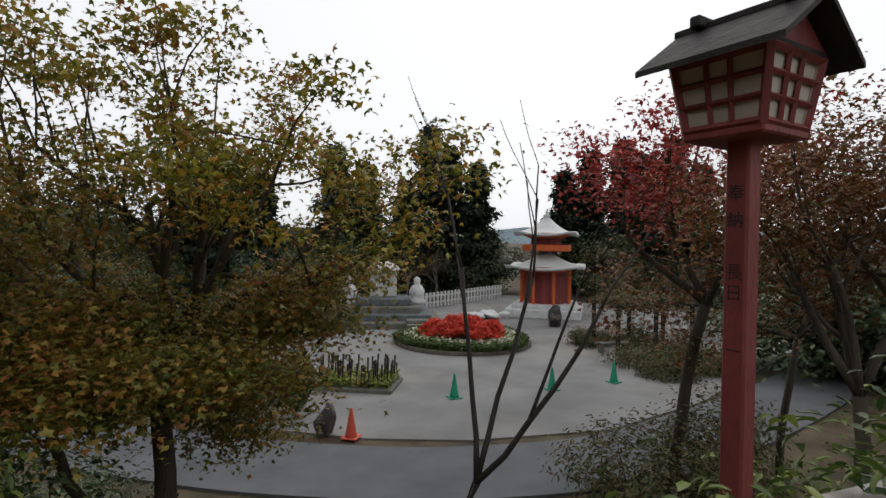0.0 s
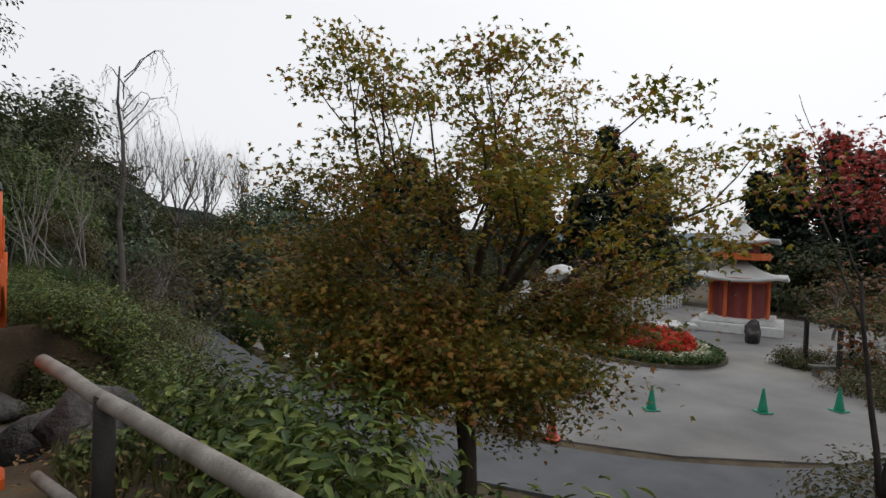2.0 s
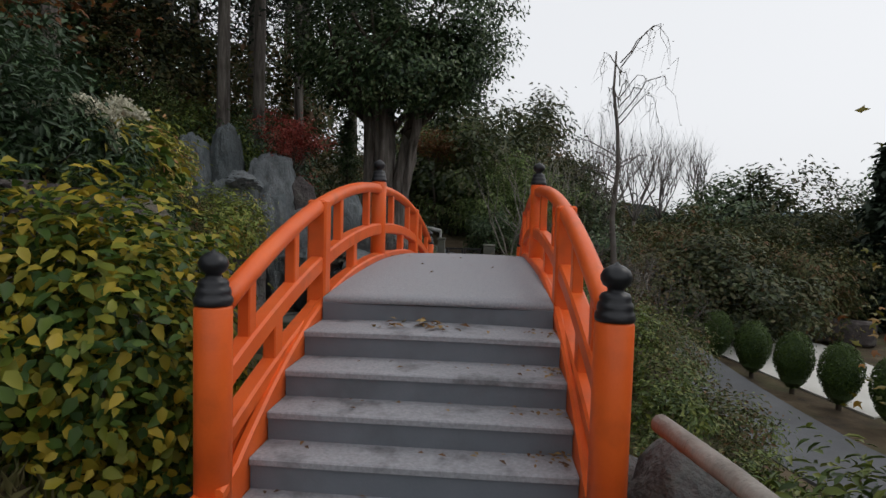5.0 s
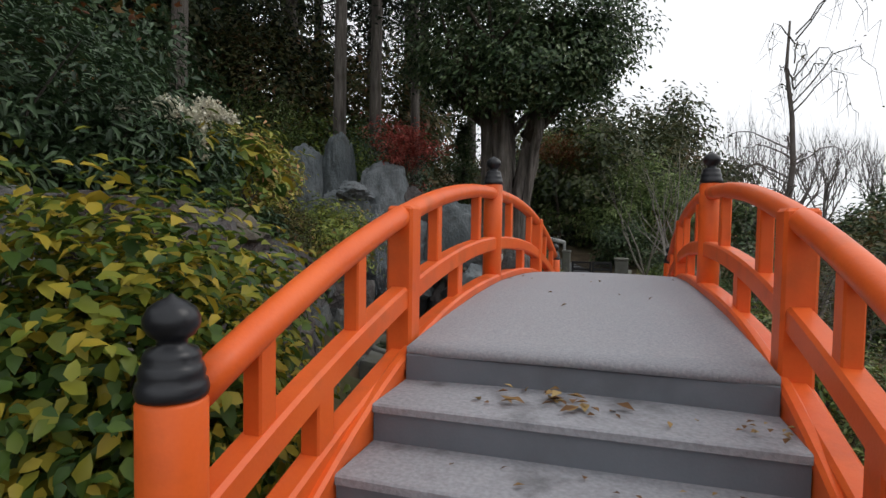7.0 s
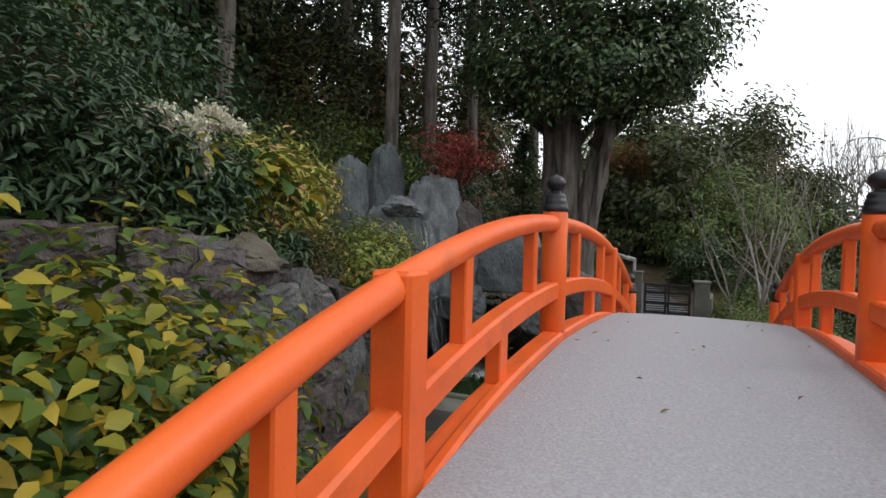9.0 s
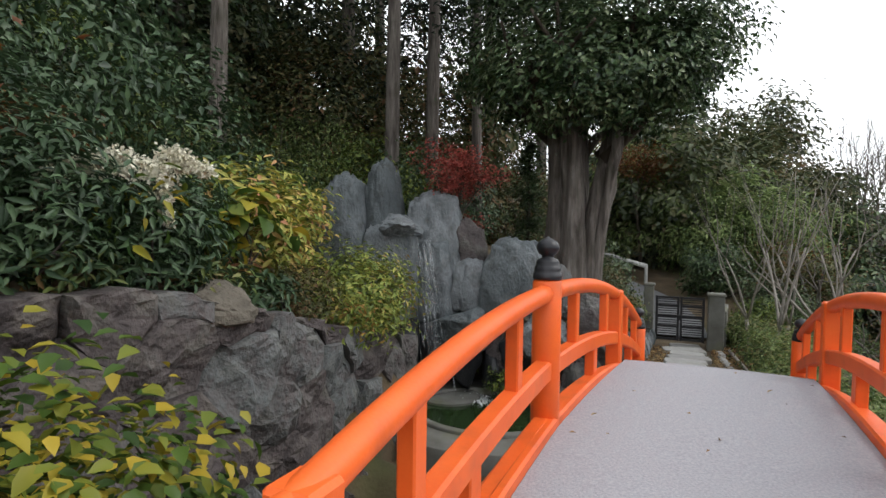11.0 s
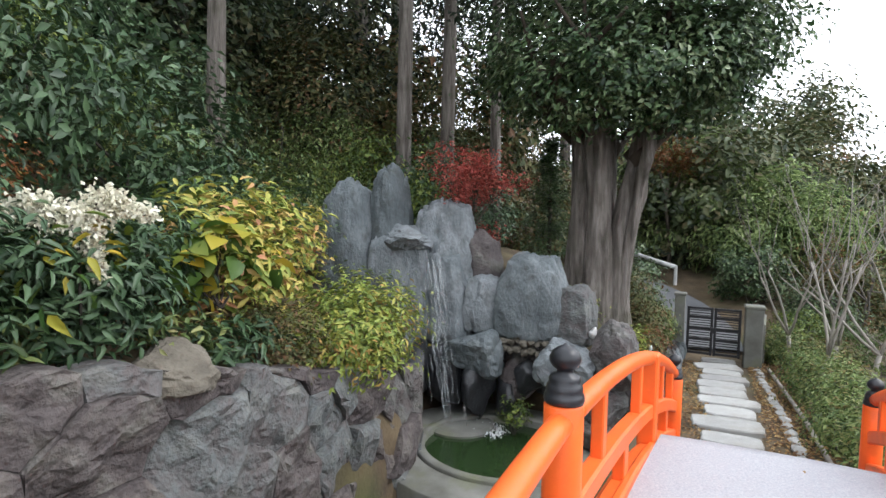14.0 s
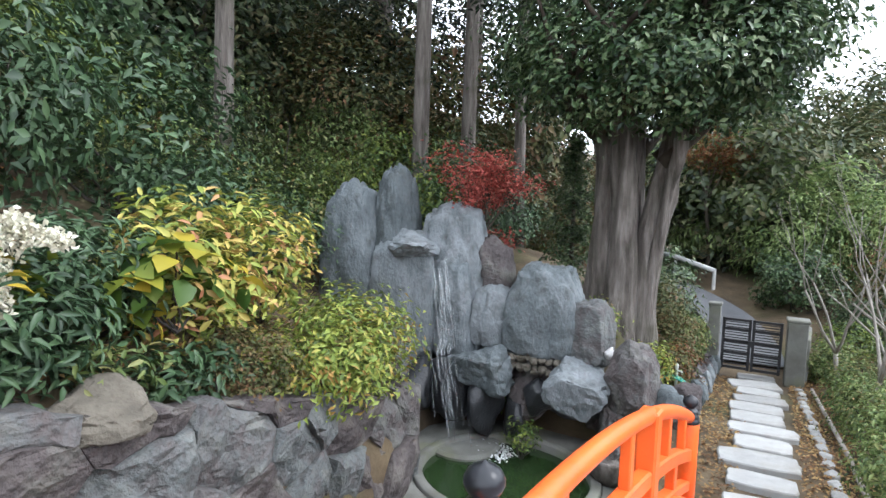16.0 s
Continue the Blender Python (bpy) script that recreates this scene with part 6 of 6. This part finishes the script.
def topiary(x, y, r=0.52, h=0.82, z=None):
    th = thing("topiary_bush", "clipped egg-shaped evergreen bush", "bush", (x, y, GZ if z is None else z), "clipped bushes")
    n = 5200
    d = rng.normal(0, 1, (n, 3))
    d /= np.linalg.norm(d, axis=1)[:, None]
    s = 1 - 0.28 * np.clip(-d[:, 2], 0, 1)
    P = d * np.stack([r * s, r * s, np.full(n, h)], 1) * rng.uniform(0.9, 1.03, n)[:, None]
    P[:, 2] += h + 0.12
    part("foliage", blades("foliage", P, d * 1.5, 0.07, 0.04, L_TOPIARY, rng), L_TOPIARY, th)
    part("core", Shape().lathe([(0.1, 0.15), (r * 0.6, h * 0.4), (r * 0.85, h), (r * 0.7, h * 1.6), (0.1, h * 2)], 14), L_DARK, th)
    part("trunk", Shape().tube([(0, 0, -0.1), (0, 0, 0.6)], 0.07, 8), M_BARK, th)


for x, y in ((11.63, 7.3), (10.9, 8.9), (7.75, 23.1), (7.95, 19.7), (8.5, 18.1), (8.8, 16.1), (9.2, 14.5), (9.7, 13.2), (10.1, 11.8), (10.4, 10.4), (7.4, 26)):
    topiary(x, y)

pl = thing("flower_planter", "low kerbed strip of purple flowers and greenery", "flower bed", (0, 0, GZ))
part("kerb", Shape().box(-1.35, -0.9, -0.05, 1.35, 0.9, 0.12, 0.02, Matrix.Translation((14.9, 8.2, 0)) @ Matrix.Rotation(radians(118), 4, "Z")), M_CONC, pl)
n = 2600
uv = rng.uniform(-1, 1, (n, 2)) * np.array([1.25, 0.8])
ca, sa_ = math.cos(radians(118)), math.sin(radians(118))
P = np.stack([14.9 + ca * uv[:, 0] - sa_ * uv[:, 1], 8.2 + sa_ * uv[:, 0] + ca * uv[:, 1], rng.uniform(0.12, 0.4, n)], 1)
part("leaves", blades("leaves", P, np.tile([0, 0, 1.0], (n, 1)), 0.14, 0.06, L_AZALEA, rng), L_AZALEA, pl)
stalks = Shape()
for k in range(60):
    q = P[k * 7]
    stalks.tube([(q[0], q[1], 0.1), (q[0] + 0.03, q[1], float(rng.uniform(0.55, 0.95)))], [0.012, 0.035], 5)
part("flower_stalks", stalks, M_DARKTWIG, pl)


def picket_fence(a, b, label, step=0.42, tall=1.05):
    th = thing("picket_fence", label, "fence", (0, 0, 0), "picket fences")
    a, b = np.array(a), np.array(b)
    L = np.linalg.norm(b - a)
    u = (b - a) / L
    ang = math.atan2(u[1], u[0])
    n = int(L / step)
    me = Shape().box(-0.09, -0.06, 0, 0.09, 0.06, tall, 0.03).mesh("picket", M_WHITE)
    for k in range(n + 1):
        o = part("picket", me, M_WHITE, th)
        o.matrix_basis = pose(a[0] + u[0] * step * k, a[1] + u[1] * step * k, GZ, 0, 0, math.degrees(ang))
    for z in (0.3, 0.75):
        part("rail", Shape().box(0, -0.04, z, L, 0.04, z + 0.1, 0.01, Matrix.Translation((a[0], a[1], GZ)) @ Matrix.Rotation(ang, 4, "Z")), M_WHITE, th)


picket_fence((17.0, 19.4), (24.5, 19.0), "white stone picket fence round the forecourt")
picket_fence((27.5, 18.6), (42.0, 18.2), "white stone picket fence round the forecourt")
picket_fence((29.0, 3.6), (34.0, -1.5), "white stone picket fence round the forecourt")


def tower(x, y):
    th = thing("pagoda", "two-storey vermilion pagoda with pale curved roofs", "pagoda", (x, y, GZ), turn=20)
    part("stone_base", Shape().box(-2.3, -2.3, 0, 2.3, 2.3, 0.55, 0.05).box(-1.9, -1.9, 0.55, 1.9, 1.9, 0.8, 0.04), M_WHITE, th)
    part("lower_body", Shape().lathe([(1.35, 0.8), (1.35, 3.2)], 8), M_REDWOOD, th)
    part("upper_body", Shape().lathe([(0.98, 4.1), (0.98, 5.25)], 16), M_REDWOOD, th)
    part("balcony", Shape().lathe([(1.5, 4.1), (1.55, 4.15), (1.55, 4.45), (1.5, 4.5), (1.42, 4.45), (1.42, 4.15)], 16), M_VERMIL, th)
    for r, z, tall in ((3.05, 3.05, 1.1), (2.45, 5.15, 1.15)):
        vs, fs, n, m = [], [], 32, 8
        for i in range(m + 1):
            q = i / m
            for k in range(n):
                a = 2 * math.pi * (k + 0.5) / n
                c, s = math.cos(a), math.sin(a)
                sq = 1 / max(abs(c), abs(s))
                sq = 1 + (sq - 1) * 0.8
                rr = (0.12 + (r - 0.12) * q) * (0.82 * sq)
                zz = z + tall * (1 - q) ** 1.7 + 0.34 * q ** 3 * (sq - 1) / 0.41
                vs.append((rr * c, rr * s, zz))
        base = len(vs)
        for k in range(n):
            vx = vs[m * n + k]
            vs.append((vx[0] * 0.98, vx[1] * 0.98, vx[2] - 0.14))
        for k in range(n):
            vs.append((vs[k][0] * 3, vs[k][1] * 3, z + 0.1))
        for i in range(m):
            for k in range(n):
                k2 = (k + 1) % n
                fs.append([(i + 1) * n + k, (i + 1) * n + k2, i * n + k2, i * n + k])
        for k in range(n):
            k2 = (k + 1) % n
            fs.append([m * n + k2, m * n + k, base + k, base + k2])
            fs.append([base + k2, base + k, base + n + k, base + n + k2])
        roof = part("roof", Shape().add(vs, fs), M_ROOF, th, "pale grey-green curved roof", True)
        part("eave_brackets", Shape().lathe([(r * 0.45, z - 0.25), (r * 0.74, z + 0.08), (r * 0.4, z + 0.1)], 16), M_VERMIL, th)
    part("spire", Shape().lathe([(0.22, 6.25), (0.22, 6.4), (0.08, 6.45), (0.1, 6.6), (0.03, 6.75)], 12), M_ROOF, th)
    for k in range(8):
        a = 2 * math.pi * k / 8 + math.pi / 8
        part("pillar", Shape().tube([(1.6 * math.cos(a), 1.6 * math.sin(a), 0.8), (1.6 * math.cos(a), 1.6 * math.sin(a), 3.15)], 0.1, 8), M_VERMIL, th)


tower(34.8, 10.9)


def monument(x, y, turn):
    th = thing("stone_monument", "grey stepped stone altar with white carved tablet", "monument", (x, y, GZ), turn=turn)
    for k, (w, d, h) in enumerate(((3.2, 2.6, 0.35), (2.6, 2.1, 0.7), (2.0, 1.6, 1.05), (1.5, 1.1, 1.45))):
        part("tier", Shape().box(-w, -d, h - 0.42, w, d, h, 0.06), M_ROCKPALE if k % 2 else M_CONC, th)
    part("tablet", Shape().box(-0.75, -0.22, 1.45, 0.75, 0.22, 3.0, 0.06), M_WHITE, th)
    part("canopy", Shape().lathe([(0.95, 3.0), (0.85, 3.15), (0.5, 3.4), (0.1, 3.5)], 20), M_WHITE, th)
    part("stairs", Shape().box(1.2, -3.6, -0.1, 3.4, -2.4, 0.15, 0.03).box(1.2, -3.2, 0.1, 3.4, -2.4, 0.32, 0.03).box(1.2, -2.8, 0.3, 3.4, -2.0, 0.5, 0.03), M_CONC, th)
    return th


monument(25.6, 16.6, -48)
for dx, dy in ((-1.3, 1.4), (1.3, -1.4)):
    solid("stone_statue", Shape().lathe([(0.5, 0), (0.55, 0.2), (0.35, 0.35), (0.42, 0.5), (0.45, 0.75), (0.28, 1.05), (0.16, 1.12), (0.2, 1.25), (0.2, 1.4), (0.1, 1.52), (0.02, 1.56)], 16), M_WHITE, "white carved stone statue on a pedestal", "statue", (25.6 + dx * 1.0, 16.6 + dy * 1.0, GZ + 1.04), "stone statues", smooth=True)
for k, (x, y, s) in enumerate(((31.0, 12.8, 0.7), (30.2, 13.4, 0.6), (31.8, 12.2, 0.5), (17.5, 16.2, 0.5), (18.3, 16.0, 0.55), (19.1, 15.8, 0.45))):
    rock(x, y, GZ + 0.18, s * 1.5, s, s * 0.5, M_WHITE, "pale flat garden stone", 3)
rock(30.5, 8.3, GZ + 0.5, 0.6, 0.5, 0.75, M_ROCK, "dark upright stone by the pagoda", 3)

# planted island with pergola
for (x, y, r) in ((24.0, 1.6, 1.3), (26.0, 0.6, 1.3), (22.6, 0.4, 1.0), (28.0, 3.0, 1.2), (26.6, 4.8, 0.9), (24.6, -0.6, 1.2)):
    bush(x, y, GZ - 0.1, (r, r, 0.45), 2600, 0.14, L_BROWNGREEN, "low clipped planting on the island", group="island planting")
pg = thing("pergola", "low timber pergola overgrown with dull vines", "pergola", (27.0, 2.6, GZ), turn=-40)
for sx in (-1.8, 0, 1.8):
    for sy in (-1, 1):
        part("post", Shape().box(sx - 0.07, sy - 0.07, 0, sx + 0.07, sy + 0.07, 2.1, 0.01), M_DARKWOOD, pg)
for sy in (-1, 1):
    part("beam", Shape().box(-2.2, sy - 0.06, 2.0, 2.2, sy + 0.06, 2.14, 0.01), M_DARKWOOD, pg)
P, N = clumps(rng, 120, 24, (2.3, 1.4, 0.3), 0.2, 0.1)
part("vine", blades("vine", P + np.array([0, 0, 2.2]), N, 0.16, 0.1, L_BROWNGREEN, rng), L_BROWNGREEN, pg)
solid("park_bench", Shape().box(-0.8, -0.2, 0.36, 0.8, 0.2, 0.44, 0.01).box(-0.65, -0.15, 0, -0.5, 0.15, 0.36, 0.01).box(0.5, -0.15, 0, 0.65, 0.15, 0.36, 0.01), M_CONC, "grey stone bench by the pergola", "bench", (25.6, 3.4, GZ), turn=-40)
for (x, y) in ((21.5, 20.5), (27, 22), (33, 21), (38, 22), (31, 24), (36, 6.5), (39, 3), (30, -2), (33, -5)):
    tree(x, y, GZ, 1.4, 1.3, 0.09, 2, 0.12, L_RUST if x > 28 else L_BROWNGREEN, "small brown autumn tree round the forecourt", 16, 0.45, "autumn_tree", kids=3, spread=0.7, up=0.1, group="autumn trees", bark=M_TWIG)

# shed and boundary wall
sd = thing("garden_shed", "small pale shed with a flat roof", "shed", (6.9, 22.6, rises(6.9, 22.6)), turn=-15)
part("wall", Shape().box(-0.9, -0.8, 0, 0.9, 0.8, 2.5, 0.02), M_WHITE, sd)
part("roof", Shape().box(-1.4, -1.15, 2.5, 1.4, 1.15, 2.66, 0.02), M_ROOF, sd)
part("door", Shape().box(-0.35, -0.83, 0.05, 0.4, -0.79, 1.95, 0.01), M_DARKWOOD, sd)
solid("stone_wall", Shape().box(-2.2, -0.3, 0, 2.2, 0.3, 1.0, 0.1), M_ROCK, "low rough stone wall behind the sand", "wall", (14.0, 22.3, GZ), kind="structure", turn=-25)
for k, (x, y, w, h) in enumerate(((62, 33, 5, 3), (70, 34, 6, 3.2), (66, 40, 6, 3.5))):
    hs = thing("house", "far pale house with a grey roof", "house", (x, y, -5.5), "far houses", turn=20 * k)
    part("wall", Shape().box(-w / 2, -3, 0, w / 2, 3, h, 0.02), M_WHITE, hs)
    part("roof", Shape().add([(-w / 2 - 0.4, -3.4, h), (w / 2 + 0.4, -3.4, h), (w / 2 + 0.4, 3.4, h), (-w / 2 - 0.4, 3.4, h), (-w / 2 - 0.4, 0, h + 1.6), (w / 2 + 0.4, 0, h + 1.6)], [[0, 1, 5, 4], [2, 3, 4, 5], [0, 4, 3], [1, 2, 5], [3, 2, 1, 0]]), M_CONC, hs)


# ---- fallen leaves, grass ----
def litter(name, n, x0, x1, y0, y1, lift, label, leaf=0.055, zf=None):
    X, Y = rng.uniform(x0, x1, n), rng.uniform(y0, y1, n)
    Z = (zf(X, Y) if zf else height(X, Y)) + lift + rng.uniform(0, 0.02, n)
    ob = new(name, blades(name, np.stack([X, Y, Z], 1), np.tile([0, 0, 2.0], (n, 1)), leaf, leaf * 0.5, L_LITTER, rng, 0))
    tagged(ob, label, "leaves", kind="stuff")


litter("fallen_leaves", 3800, 0.3, 0.95, 6.6, 14.0, 0.01, "brown fallen leaves beside the stepping slabs")
litter("fallen_leaves", 2600, -1.0, -0.3, 6.6, 13.5, 0.01, "brown fallen leaves beside the stepping slabs")
litter("fallen_leaves", 1200, 0.9, 2.0, -3.0, 2.5, 0.02, "dry fallen leaves on the bank below the bridge")
litter("fallen_leaves", 1500, -4.6, -3.5, 2.8, 6.8, 0.05, "brown fallen leaves on top of the wall", 0.07)
litter("fallen_leaves", 260, -2.6, -1.2, 8.5, 9.1, 0.1, "brown fallen leaves at the pond edge")
n = 9000
X, Y = np.concatenate([rng.uniform(-3.2, -1.15, 4500), rng.uniform(1.1, 3.0, 4500)]), rng.uniform(-3.5, 3.5, n)
keep = ~((Y > 0.4) & (X < 0))
X, Y = X[keep], Y[keep]
Nn = rng.normal(0, 1, (len(X), 3)) * np.array([1, 1, 0.1])
ob = new("grass", blades("grass", np.stack([X, Y, height(X, Y) - 0.02], 1), Nn, 0.16, 0.012, L_GRASS, rng, -4.0))
tagged(ob, "tufts of dry grass on the bank", "grass", kind="stuff")


def deck_z(X, Y):
    return 0.94 + 0.085 * (1 - ((Y - HALF) / (HALF - 1.2)) ** 2)


litter("fallen_leaves", 16, -0.6, 0.62, 1.3, 5.0, 0.012, "few dry leaves on the bridge deck", 0.035, deck_z)
X, Y = np.clip(rng.normal(-0.05, 0.09, 26), -0.5, 0.5), rng.uniform(0.93, 1.15, 26)
ob = new("leaf_pile", blades("leaf_pile", np.stack([X, Y, np.full(26, 0.815) + rng.uniform(0, 0.025, 26)], 1), np.tile([0, 0, 2.0], (26, 1)), 0.06, 0.03, L_LITTER, rng, 0))
tagged(ob, "small pile of brown leaves on a step", "leaves", kind="stuff")


def step_litter(n):
    nose, tops = [-0.16, 0.0, 0.17, 0.36, 0.58, 0.86], [0.13, 0.265, 0.40, 0.53, 0.66, 0.795]
    k = rng.integers(0, 6, n)
    X = np.where(rng.random(n) < 0.75, 0.66 - np.abs(rng.normal(0, 0.10, n)), rng.uniform(-0.6, 0.6, n))
    Y = np.array(nose)[k] + rng.uniform(0.06, 0.18, n)
    Z = np.array(tops)[k] + 0.016 + rng.uniform(0, 0.01, n)
    ob = new("step_litter", blades("step_litter", np.stack([X, Y, Z], 1), np.tile([0, 0, 3.0], (n, 1)), 0.032, 0.018, L_LITTER, rng, 0))
    tagged(ob, "dry leaf scraps caught on the steps", "leaves", kind="stuff")


step_litter(150)
